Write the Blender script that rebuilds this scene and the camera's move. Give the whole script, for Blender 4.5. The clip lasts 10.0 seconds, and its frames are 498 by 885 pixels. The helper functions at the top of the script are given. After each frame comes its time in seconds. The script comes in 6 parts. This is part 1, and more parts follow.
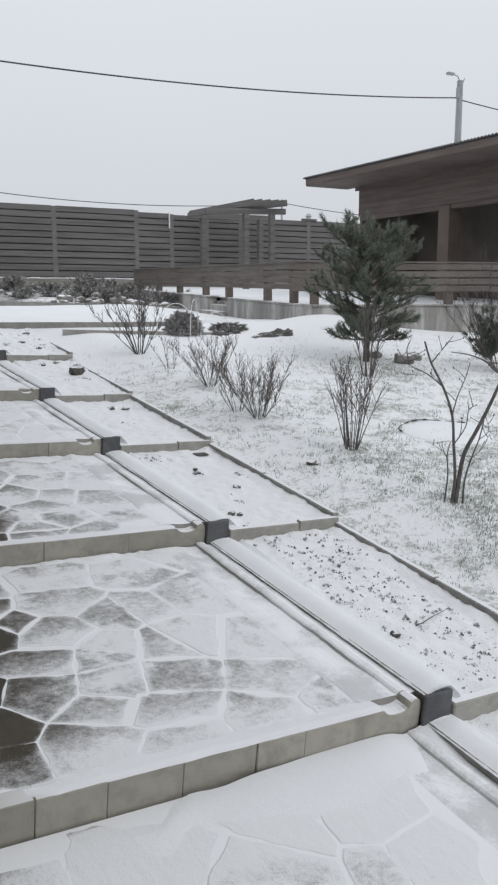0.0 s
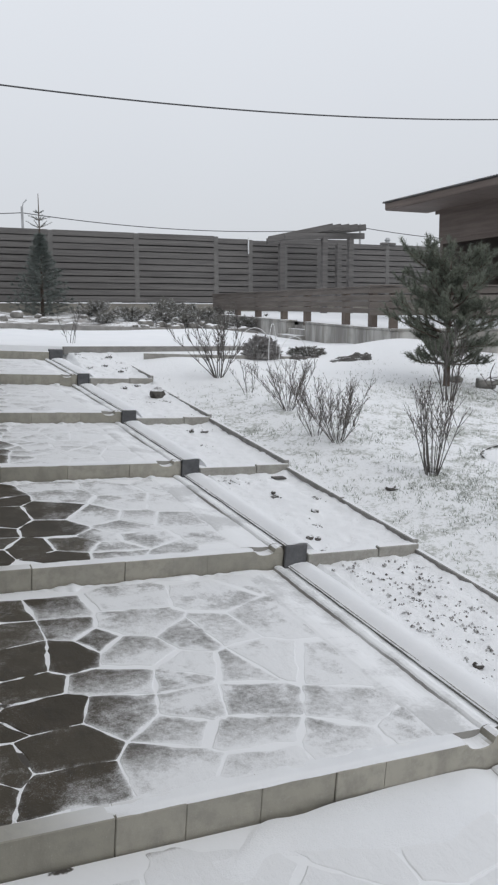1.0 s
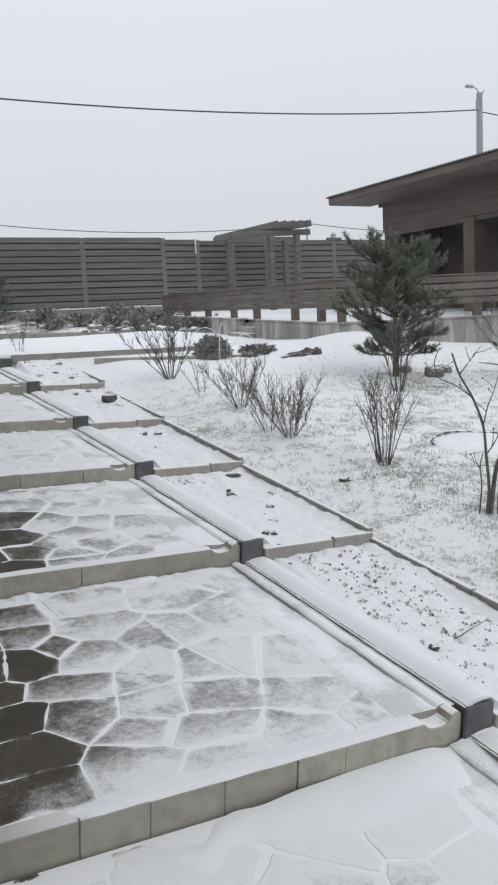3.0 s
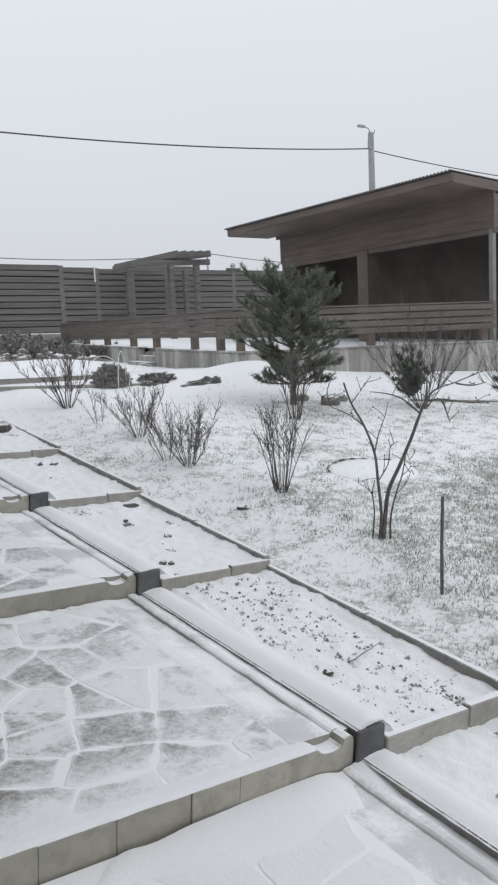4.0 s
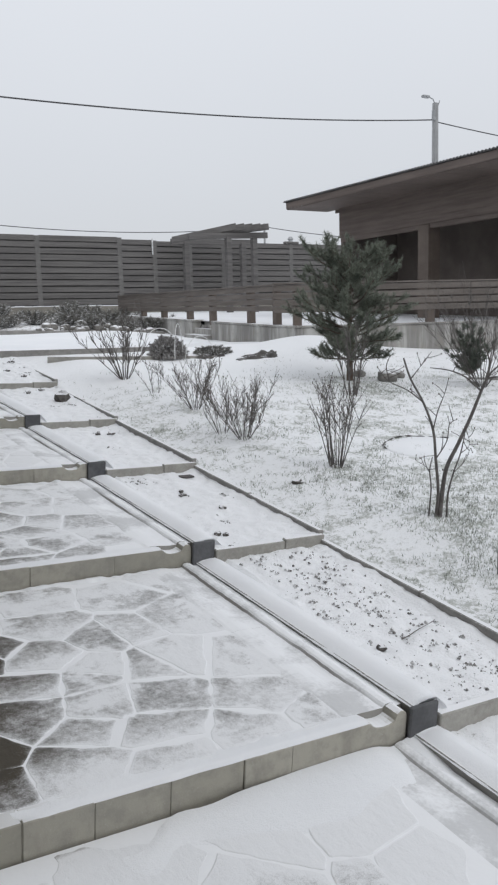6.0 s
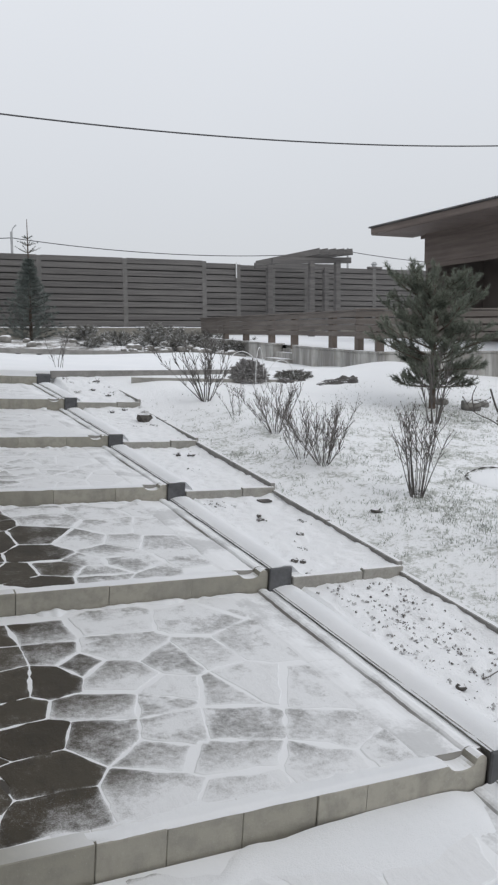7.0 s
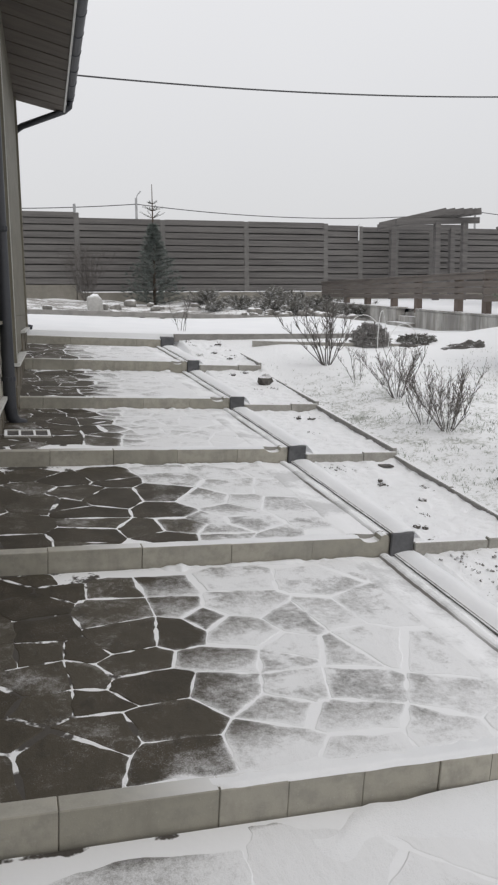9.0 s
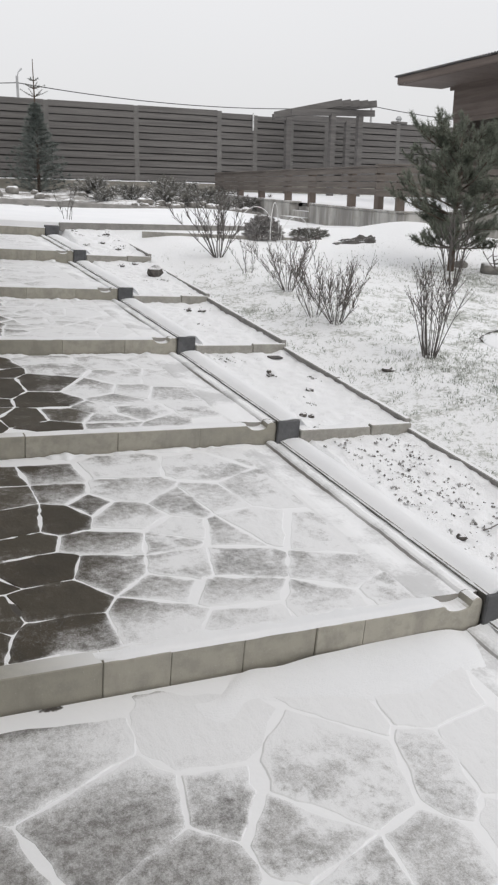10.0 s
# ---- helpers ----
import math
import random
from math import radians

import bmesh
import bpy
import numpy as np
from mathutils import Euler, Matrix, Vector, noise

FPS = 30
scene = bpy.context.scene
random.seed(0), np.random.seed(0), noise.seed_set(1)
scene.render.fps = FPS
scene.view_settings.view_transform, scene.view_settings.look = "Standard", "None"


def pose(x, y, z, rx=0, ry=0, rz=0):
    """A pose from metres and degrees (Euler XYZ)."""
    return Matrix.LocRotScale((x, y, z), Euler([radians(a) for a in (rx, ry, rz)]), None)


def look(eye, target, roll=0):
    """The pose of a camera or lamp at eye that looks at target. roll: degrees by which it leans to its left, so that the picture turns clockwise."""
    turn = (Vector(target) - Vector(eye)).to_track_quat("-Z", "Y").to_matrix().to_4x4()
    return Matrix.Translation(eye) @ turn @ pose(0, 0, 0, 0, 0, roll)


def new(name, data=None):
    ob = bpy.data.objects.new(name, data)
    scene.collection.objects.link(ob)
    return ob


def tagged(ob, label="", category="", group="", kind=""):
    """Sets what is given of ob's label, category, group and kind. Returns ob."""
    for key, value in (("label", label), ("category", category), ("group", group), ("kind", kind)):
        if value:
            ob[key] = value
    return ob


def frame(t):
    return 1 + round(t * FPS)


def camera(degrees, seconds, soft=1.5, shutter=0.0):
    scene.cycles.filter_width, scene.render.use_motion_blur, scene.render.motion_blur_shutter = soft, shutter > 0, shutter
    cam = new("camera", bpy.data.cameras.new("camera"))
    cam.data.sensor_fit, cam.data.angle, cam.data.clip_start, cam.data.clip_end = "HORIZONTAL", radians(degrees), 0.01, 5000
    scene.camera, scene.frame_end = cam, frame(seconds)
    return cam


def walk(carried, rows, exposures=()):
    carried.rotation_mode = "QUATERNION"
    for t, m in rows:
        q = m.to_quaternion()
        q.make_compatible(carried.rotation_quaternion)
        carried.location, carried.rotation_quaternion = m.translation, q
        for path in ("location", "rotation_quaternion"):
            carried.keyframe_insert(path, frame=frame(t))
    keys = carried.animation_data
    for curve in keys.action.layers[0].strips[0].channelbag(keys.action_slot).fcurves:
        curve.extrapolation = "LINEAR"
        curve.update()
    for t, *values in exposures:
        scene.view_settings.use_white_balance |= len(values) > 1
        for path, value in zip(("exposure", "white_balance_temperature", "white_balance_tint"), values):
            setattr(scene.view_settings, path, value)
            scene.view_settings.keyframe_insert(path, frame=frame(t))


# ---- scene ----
cam = camera(34.2, 10.0, soft=2.3)
PATH = [
    (0, (0.1967, 0.1126, 1.6919), (5.015, 8.6949, -0.0764), -0.08),
    (0.5, (0.1791, 0.107, 1.7004), (4.4204, 9.0216, 0.1059), 0.26),
    (1, (0.1698, 0.1154, 1.6954), (4.18, 9.1558, 0.2158), -0.27),
    (1.5, (0.1761, 0.1021, 1.6993), (4.0817, 9.1886, 0.2224), -1.15),
    (2, (0.181, 0.1002, 1.6969), (4.168, 9.1577, 0.2597), -1.66),
    (3.3, (0.2215, 0.0559, 1.6841), (4.9655, 8.734, 0.2055), -2.94),
    (3.5, (0.2345, 0.0521, 1.6822), (5.1996, 8.6136, 0.2514), -2.88),
    (4, (0.2361, 0.0313, 1.6939), (5.7646, 8.2753, 0.4811), -2.47),
    (4.5, (0.2529, 0.0096, 1.6887), (6.2582, 7.9186, 0.5122), -2.64),
    (5, (0.2588, 0.0138, 1.6857), (6.1417, 7.9889, 0.3486), -2.63),
    (5.5, (0.2419, 0.0448, 1.6704), (5.5191, 8.3992, 0.1357), -2.45),
    (5.7, (0.227, 0.0487, 1.6724), (5.3518, 8.4962, 0.1314), -2.12),
    (7, (0.1914, 0.0717, 1.7036), (4.3306, 9.0953, 0.5025), -0.48),
    (7.5, (0.1599, 0.0902, 1.6963), (3.4504, 9.4633, 0.5481), -0.57),
    (8, (0.1295, 0.0987, 1.6893), (2.6004, 9.699, 0.3743), -0.95),
    (8.5, (0.1413, 0.0981, 1.6837), (2.5808, 9.7053, 0.3612), -1.04),
    (9, (0.1581, 0.0954, 1.6787), (2.929, 9.5684, 0.0713), -0.56),
    (9.5, (0.1781, 0.0933, 1.6164), (3.2897, 9.2173, -1.0427), 0.71),
    (10, (0.2083, 0.0873, 1.5995), (4.0954, 8.8655, -1.1997), 0.88),
]
walk(cam, [(t, look(eye, target, roll)) for t, eye, target, roll in PATH],
     [(0.0, 0.05, 6390, 8.5), (3.5, 0.10, 6390, 8.5), (4.5, 0.06, 6390, 8.5), (7.3, 0.05, 6450, 8.5), (8.5, 0.20, 6700, 9.5), (9.1, 0.10, 6720, 9.5), (10.0, 0.26, 6760, 9.5)])

# ---- world and light: overcast winter day ----
world = bpy.data.worlds.new("overcast")
scene.world = world
world.use_nodes = True
wn, wl = world.node_tree.nodes, world.node_tree.links
wn.clear()
w_out = wn.new("ShaderNodeOutputWorld")
w_bg = wn.new("ShaderNodeBackground")
w_sky = wn.new("ShaderNodeTexSky")
w_sky.sky_type = "NISHITA"
w_sky.sun_disc = False
w_sky.sun_elevation, w_sky.sun_rotation = radians(28), radians(200)
w_sky.dust_density = 4.0
w_sky_scale = wn.new("ShaderNodeMixRGB")
w_sky_scale.blend_type = "MULTIPLY"
w_sky_scale.inputs[0].default_value = 1.0
w_sky_scale.inputs[2].default_value = (0.08, 0.08, 0.08, 1)
w_tc = wn.new("ShaderNodeTexCoord")
w_sep = wn.new("ShaderNodeSeparateXYZ")
w_ramp = wn.new("ShaderNodeValToRGB")
w_ramp.color_ramp.elements[0].position, w_ramp.color_ramp.elements[0].color = 0.0, (0.585, 0.595, 0.625, 1)
w_ramp.color_ramp.elements[1].position, w_ramp.color_ramp.elements[1].color = 0.55, (0.80, 0.815, 0.86, 1)
w_noise = wn.new("ShaderNodeTexNoise")
w_noise.inputs["Scale"].default_value = 1.6
w_noise.inputs["Detail"].default_value = 3.0
w_cloud = wn.new("ShaderNodeMixRGB")
w_cloud.blend_type = "SOFT_LIGHT"
w_cloud.inputs[0].default_value = 0.12
w_mix = wn.new("ShaderNodeMixRGB")
w_mix.inputs[0].default_value = 0.93
wl.new(w_tc.outputs["Generated"], w_sep.inputs[0])
wl.new(w_sep.outputs["Z"], w_ramp.inputs[0])
wl.new(w_tc.outputs["Generated"], w_noise.inputs["Vector"])
wl.new(w_ramp.outputs[0], w_cloud.inputs[1])
wl.new(w_noise.outputs["Fac"], w_cloud.inputs[2])
wl.new(w_sky.outputs[0], w_sky_scale.inputs[1])
wl.new(w_sky_scale.outputs[0], w_mix.inputs[1])
wl.new(w_cloud.outputs[0], w_mix.inputs[2])
wl.new(w_mix.outputs[0], w_bg.inputs["Color"])
w_bg.inputs["Strength"].default_value = 1.06
wl.new(w_bg.outputs[0], w_out.inputs["Surface"])

sun = new("sun", bpy.data.lights.new("sun", "SUN"))
sun.data.energy, sun.data.angle, sun.data.color = 0.5, radians(25), (1.0, 0.97, 0.93)
sun.matrix_world = look((0, 0, 20), (-6, 9, 4))


# ---- materials ----
class Mat:
    """A small builder of procedural materials on world positions."""

    def __init__(self, name, rough=0.8, metal=0.0):
        self.m = bpy.data.materials.new(name)
        self.m.use_nodes = True
        self.n, self.l = self.m.node_tree.nodes, self.m.node_tree.links
        self.b = self.n["Principled BSDF"]
        self.b.inputs["Roughness"].default_value = rough
        self.b.inputs["Metallic"].default_value = metal
        self.pos = self.n.new("ShaderNodeNewGeometry").outputs["Position"]

    def noise(self, scale, detail=4.0, rough=0.6, stretch=None):
        v = self.pos
        if stretch:
            k = self.n.new("ShaderNodeVectorMath")
            k.operation = "MULTIPLY"
            k.inputs[1].default_value = stretch
            self.l.new(v, k.inputs[0])
            v = k.outputs[0]
        t = self.n.new("ShaderNodeTexNoise")
        t.inputs["Scale"].default_value, t.inputs["Detail"].default_value = scale, detail
        t.inputs["Roughness"].default_value = rough
        self.l.new(v, t.inputs["Vector"])
        return t.outputs["Fac"]

    def math(self, op, a, b=0.0, c=None):
        k = self.n.new("ShaderNodeMath")
        k.operation = op
        for i, s in enumerate((a, b) if c is None else (a, b, c)):
            if isinstance(s, (int, float)):
                k.inputs[i].default_value = s
            else:
                self.l.new(s, k.inputs[i])
        return k.outputs[0]

    def step(self, v, lo, hi, a=0.0, b=1.0):
        k = self.n.new("ShaderNodeMapRange")
        k.interpolation_type = "SMOOTHSTEP"
        k.inputs[1].default_value, k.inputs[2].default_value = lo, hi
        k.inputs[3].default_value, k.inputs[4].default_value = a, b
        self.l.new(v, k.inputs[0])
        return k.outputs[0]

    def axis(self, which):
        k = self.n.new("ShaderNodeSeparateXYZ")
        self.l.new(self.pos, k.inputs[0])
        return k.outputs[which]

    def random(self):
        return self.n.new("ShaderNodeObjectInfo").outputs["Random"]

    def up(self):
        g = self.n.new("ShaderNodeNewGeometry")
        k = self.n.new("ShaderNodeSeparateXYZ")
        self.l.new(g.outputs["Normal"], k.inputs[0])
        return k.outputs["Z"]

    def mix(self, f, a, b, blend="MIX"):
        k = self.n.new("ShaderNodeMixRGB")
        k.blend_type = blend
        for i, s in enumerate((f, a, b)):
            if isinstance(s, (int, float)):
                k.inputs[i].default_value = s
            elif isinstance(s, tuple):
                k.inputs[i].default_value = (*s, 1)
            else:
                self.l.new(s, k.inputs[i])
        return k.outputs[0]

    def colour(self, s):
        if isinstance(s, tuple):
            self.b.inputs["Base Color"].default_value = (*s, 1)
        else:
            self.l.new(s, self.b.inputs["Base Color"])
        return self

    def rough(self, s):
        self.l.new(s, self.b.inputs["Roughness"])
        return self

    def bump(self, h, strength=0.4, distance=0.01):
        k = self.n.new("ShaderNodeBump")
        k.inputs["Strength"].default_value, k.inputs["Distance"].default_value = strength, distance
        self.l.new(h, k.inputs["Height"])
        self.l.new(k.outputs[0], self.b.inputs["Normal"])
        return self


SNOW = (0.89, 0.90, 0.92)


def two_tone(name, a, b, scale, rough=0.8, fine=60.0, bump=0.25, stretch=None, metal=0.0, dist=0.004):
    k = Mat(name, rough, metal)
    big, small = k.noise(scale, 4, 0.6, stretch), k.noise(fine, 3, 0.6, stretch)
    c = k.mix(k.step(big, 0.3, 0.7), a, b)
    c = k.mix(0.25, c, k.mix(small, (0, 0, 0), (1, 1, 1)), "OVERLAY")
    k.colour(c).bump(k.math("ADD", big, small), bump, dist)
    return k.m


def snow_mat():
    k = Mat("snow", 0.75)
    big, mid, fine = k.noise(1.3), k.noise(9, 5), k.noise(160, 3)
    c = k.mix(k.step(big, 0.3, 0.75), (0.84, 0.855, 0.88), SNOW)
    c = k.mix(k.step(fine, 0.55, 0.8, 0, 0.25), c, (0.70, 0.72, 0.75))
    k.colour(c).bump(k.math("ADD", mid, k.math("MULTIPLY", fine, 0.35)), 0.35, 0.02)
    return k.m


def lawn_mat():
    """Thin snow on short winter grass; thinner towards the open lower corner of the lawn."""
    k = Mat("snowy_lawn", 0.85)
    big, mid, fine, grit = k.noise(0.6, 3), k.noise(4.2, 5, 0.7), k.noise(26, 4, 0.75), k.noise(120, 3, 0.75)
    x, y = k.axis("X"), k.axis("Y")
    open_corner = k.math("MULTIPLY", k.step(x, 3.8, 5.6), k.step(y, 6.6, 4.4))
    thin = k.math("ADD", k.math("ADD", k.math("MULTIPLY", fine, 0.5), k.math("MULTIPLY", mid, 0.55)), k.math("MULTIPLY", big, 0.3))
    thin = k.math("ADD", thin, k.math("MULTIPLY", k.math("SUBTRACT", grit, 0.5), 0.3))
    thin = k.math("ADD", thin, k.math("MULTIPLY", open_corner, 0.06))
    thin = k.math("SUBTRACT", thin, k.step(y, 7.0, 12.0, 0.0, 0.14))
    grass = k.mix(grit, (0.15, 0.165, 0.13), (0.30, 0.315, 0.26))
    f = k.step(thin, 0.66, 0.77, 0, 0.62)
    c = k.mix(f, k.mix(big, (0.88, 0.893, 0.912), (0.91, 0.92, 0.935)), grass)
    # open soil between the rockery's stones
    bare = k.math("MULTIPLY", k.step(y, 17.32, 17.5), k.step(y, 23.2, 22.6))
    bare = k.math("MULTIPLY", bare, k.step(k.math("ADD", k.noise(2.4, 4, 0.7), k.math("MULTIPLY", k.math("SUBTRACT", fine, 0.5), 0.5)), 0.40, 0.56, 0.1, 0.85))
    c = k.mix(bare, c, k.mix(grit, (0.11, 0.095, 0.08), (0.24, 0.22, 0.195)))
    k.colour(c).bump(k.math("ADD", mid, k.math("ADD", fine, k.math("MULTIPLY", grit, 0.4))), 0.6, 0.02)
    return k.m


def stone_mat(name="flagstone"):
    """Brown-grey slate, bare and damp by the house under the eave, dusted and then covered by snow away from it."""
    k = Mat(name, 0.7)
    big, mid, fine, grit = k.noise(1.3, 3), k.noise(5, 5, 0.62), k.noise(34, 5, 0.75), k.noise(190, 3, 0.8)
    cleft = k.noise(16, 4, 0.7, (1.0, 0.45, 1.0))
    info = k.n.new("ShaderNodeObjectInfo")
    r = info.outputs["Random"]
    cx = k.n.new("ShaderNodeSeparateXYZ")
    k.l.new(info.outputs["Location"], cx.inputs[0])
    stone = k.mix(r, (0.044, 0.037, 0.027), (0.086, 0.075, 0.057))
    stone = k.mix(k.step(mid, 0.35, 0.7, 0, 0.5), stone, (0.088, 0.071, 0.05))
    stone = k.mix(k.step(cleft, 0.5, 0.72, 0, 0.5), stone, (0.034, 0.030, 0.026))
    stone = k.mix(k.step(grit, 0.57, 0.75, 0, 0.3), stone, (0.14, 0.13, 0.115))
    # how far out from the eave's shelter, mostly stone by stone
    x = k.math("ADD", k.math("MULTIPLY", k.axis("X"), 0.4), k.math("MULTIPLY", cx.outputs["X"], 0.6))
    x = k.math("ADD", x, k.math("MULTIPLY", k.math("SUBTRACT", big, 0.5), 0.5))
    y = k.axis("Y")
    low = k.step(y, 2.46, 2.42)
    x = k.math("ADD", x, k.math("MULTIPLY", k.step(y, 4.5, 4.6, 0.0, -0.26), k.step(y, 6.5, 6.4)))
    x = k.math("ADD", x, k.step(y, 6.4, 6.6, 0.0, -0.14))
    x = k.math("ADD", x, k.math("MULTIPLY", k.step(y, 2.86, 2.70, 0.0, 0.22), k.step(y, 2.46, 2.50)))
    x = k.math("ADD", x, k.math("MULTIPLY", k.step(y, 5.8, 6.1, 0.0, 0.2), k.step(y, 6.5, 6.4)))
    cover = k.math("ADD", k.math("ADD", k.step(x, 0.76, 0.90, -0.26, 0.29), k.step(x, 0.88, 1.35, 0.0, 0.22)), k.step(x, 1.3, 1.9, 0.0, 0.22))
    cover = k.math("SUBTRACT", cover, k.math("MULTIPLY", low, 0.2))
    cover = k.math("ADD", cover, k.math("MULTIPLY", k.step(y, 6.4, 6.6, 0.0, 0.24), k.step(x, 0.85, 1.1)))
    # the wind leaves each stone barer towards its far edge
    cy = k.math("SUBTRACT", y, cx.outputs["Y"])
    lee = k.math("MULTIPLY", k.step(k.math("ADD", cy, k.math("MULTIPLY", k.math("SUBTRACT", mid, 0.5), 0.35)), -0.16, 0.16, 0.17, -0.23), k.step(x, 1.4, 2.1, 1.0, 0.6))
    lee = k.math("MULTIPLY", k.math("MULTIPLY", lee, k.step(r, 0.1, 0.8, 0.35, 1.25)), k.step(low, 0, 1, 1.0, 0.25))
    cover = k.math("ADD", cover, k.math("MULTIPLY", lee, k.step(x, 0.66, 0.9)))
    cover = k.math("MAXIMUM", cover, k.math("MULTIPLY", low, k.math("ADD", k.math("ADD", k.math("MULTIPLY", k.step(y, 1.85, 2.25, 0.0, 0.75), k.step(k.axis("X"), 0.45, 1.0, 0.45, 1.0)), k.step(k.axis("X"), 0.4, 1.3, 0.27, 0.46)), k.step(x, 1.6, 2.0, 0.0, 0.4))))
    cover = k.math("ADD", cover, k.math("MULTIPLY", k.math("SUBTRACT", r, 0.5), k.step(low, 0, 1, 0.34, 0.12)))
    cover = k.math("ADD", cover, k.math("MULTIPLY", k.math("SUBTRACT", mid, 0.5), k.step(low, 0, 1, 1.2, 0.55)))
    cover = k.math("ADD", cover, k.math("MULTIPLY", low, k.step(k.axis("X"), 1.4, 1.7, 0.0, 0.22)))
    # blown patches of snow across stones and joints; a bare strip at the foot of the lowest step
    drift = k.math("MULTIPLY", k.step(k.noise(3.1, 5, 0.7), 0.46, 0.66, 0.0, 0.6), k.step(x, 0.8, 1.15))
    cover = k.math("ADD", cover, drift)
    foot = k.math("MULTIPLY", k.math("MULTIPLY", low, k.step(y, 2.32, 2.42)), k.step(k.axis("X"), 1.0, 0.6))
    cover = k.math("SUBTRACT", cover, k.math("MULTIPLY", foot, 1.1))
    rim = k.n.new("ShaderNodeAttribute")
    rim.attribute_name = "rim"
    edge = k.math("MULTIPLY", k.math("MULTIPLY", rim.outputs["Fac"], rim.outputs["Fac"]), k.math("MAXIMUM", k.step(x, 0.3, 1.0, 0.0, 0.42), k.math("MULTIPLY", low, 0.4)))
    cover = k.math("ADD", cover, edge)
    dust = k.math("ADD", cover, k.math("MULTIPLY", k.math("SUBTRACT", fine, 0.5), 0.75))
    dust = k.math("ADD", dust, k.math("MULTIPLY", k.math("SUBTRACT", grit, 0.5), 0.85))
    f = k.step(k.math("SUBTRACT", dust, 0.07), 0.0, 0.88, 0.0, 0.94)
    film = k.math("MULTIPLY", k.math("MAXIMUM", k.step(x, 0.86, 1.2, 0.0, 0.30), k.math("MULTIPLY", low, 0.24)), k.step(fine, 0.3, 0.7, 0.6, 1.4))
    f = k.math("ADD", f, k.math("MULTIPLY", k.math("SUBTRACT", 0.94, f), film))
    speck = k.math("MULTIPLY", k.step(grit, 0.60, 0.70, 0.0, 0.45), k.step(mid, 0.42, 0.62))
    f = k.math("MAXIMUM", f, speck)
    k.colour(k.mix(f, stone, SNOW)).bump(k.math("ADD", k.math("MULTIPLY", mid, 0.6), k.math("ADD", cleft, k.math("MULTIPLY", grit, 0.25))), 0.55, 0.010)
    k.rough(k.step(f, 0, 1, 0.7, 0.85))
    k.b.inputs["Specular IOR Level"].default_value = 0.3
    return k.m


def joint_mat():
    """Joints of the flagging: blown snow, thinner by the house."""
    k = Mat("joint_snow", 0.85)
    mid, fine = k.noise(6, 4, 0.65), k.noise(90, 3)
    a = k.math("ADD", k.step(k.axis("X"), 0.2, 1.0, 0.38, 1.0), k.math("MULTIPLY", k.math("SUBTRACT", mid, 0.5), 2.1))
    a = k.math("ADD", a, k.step(k.axis("Y"), 2.46, 2.42, 0.0, 0.6))
    f = k.step(a, 0.35, 0.5)
    k.colour(k.mix(f, k.mix(fine, (0.05, 0.045, 0.04), (0.1, 0.09, 0.08)), SNOW)).bump(mid, 0.3, 0.01)
    return k.m


def kerb_mat():
    k = Mat("kerb_limestone", 0.8)
    big, mid, fine = k.noise(1.5), k.noise(14, 4, 0.65), k.noise(150, 3)
    r = k.random()
    c = k.mix(r, (0.325, 0.31, 0.262), (0.42, 0.40, 0.345))
    c = k.mix(k.step(mid, 0.4, 0.7, 0, 0.6), c, (0.25, 0.243, 0.212))
    c = k.mix(k.step(k.noise(4.5, 4, 0.7, (1, 1, 0.3)), 0.5, 0.7, 0, 0.45), c, (0.22, 0.21, 0.18))
    c = k.mix(k.step(big, 0.5, 0.7, 0, 0.4), c, (0.25, 0.245, 0.22))
    c = k.mix(k.step(fine, 0.62, 0.75, 0, 0.35), c, (0.55, 0.54, 0.5))
    f = k.step(k.math("ADD", k.up(), k.math("MULTIPLY", k.math("SUBTRACT", mid, 0.5), 0.5)), 0.75, 0.93, 0, 0.93)
    wet = k.step(k.axis("X"), 0.3, 0.95, 0.08, 1.0)
    k.colour(k.mix(k.math("MULTIPLY", f, wet), c, SNOW)).bump(k.math("ADD", mid, fine), 0.2, 0.004)
    return k.m


def capped(name, a, b, scale, stretch=None, rough=0.85, lo=0.7, hi=0.92):
    """A weathered surface that carries snow where it faces up."""
    k = Mat(name, rough)
    big, mid = k.noise(scale, 4, 0.65, stretch), k.noise(60, 3)
    c = k.mix(k.step(big, 0.3, 0.7), a, b)
    c = k.mix(0.25, c, k.mix(mid, (0, 0, 0), (1, 1, 1)), "OVERLAY")
    f = k.step(k.math("ADD", k.up(), k.math("MULTIPLY", k.math("SUBTRACT", mid, 0.5), 0.4)), lo, hi, 0, 0.95)
    k.colour(k.mix(f, c, SNOW)).bump(k.math("ADD", big, mid), 0.25, 0.004)
    return k.m


def soil_mat():
    """Garden bed: snow over crumbled soil that shows in patches."""
    k = Mat("bed_snow", 0.9)
    big, mid, fine = k.noise(2.2, 3), k.noise(11, 4, 0.7), k.noise(70, 3, 0.7)
    a = k.math("ADD", k.math("MULTIPLY", mid, 0.7), k.math("MULTIPLY", fine, 0.45))
    f = k.step(k.math("ADD", a, k.math("MULTIPLY", big, 0.2)), 0.80, 0.92, 0, 0.8)
    c = k.mix(f, SNOW, k.mix(fine, (0.05, 0.04, 0.035), (0.16, 0.14, 0.12)))
    k.colour(c).bump(k.math("ADD", mid, fine), 0.5, 0.02)
    return k.m


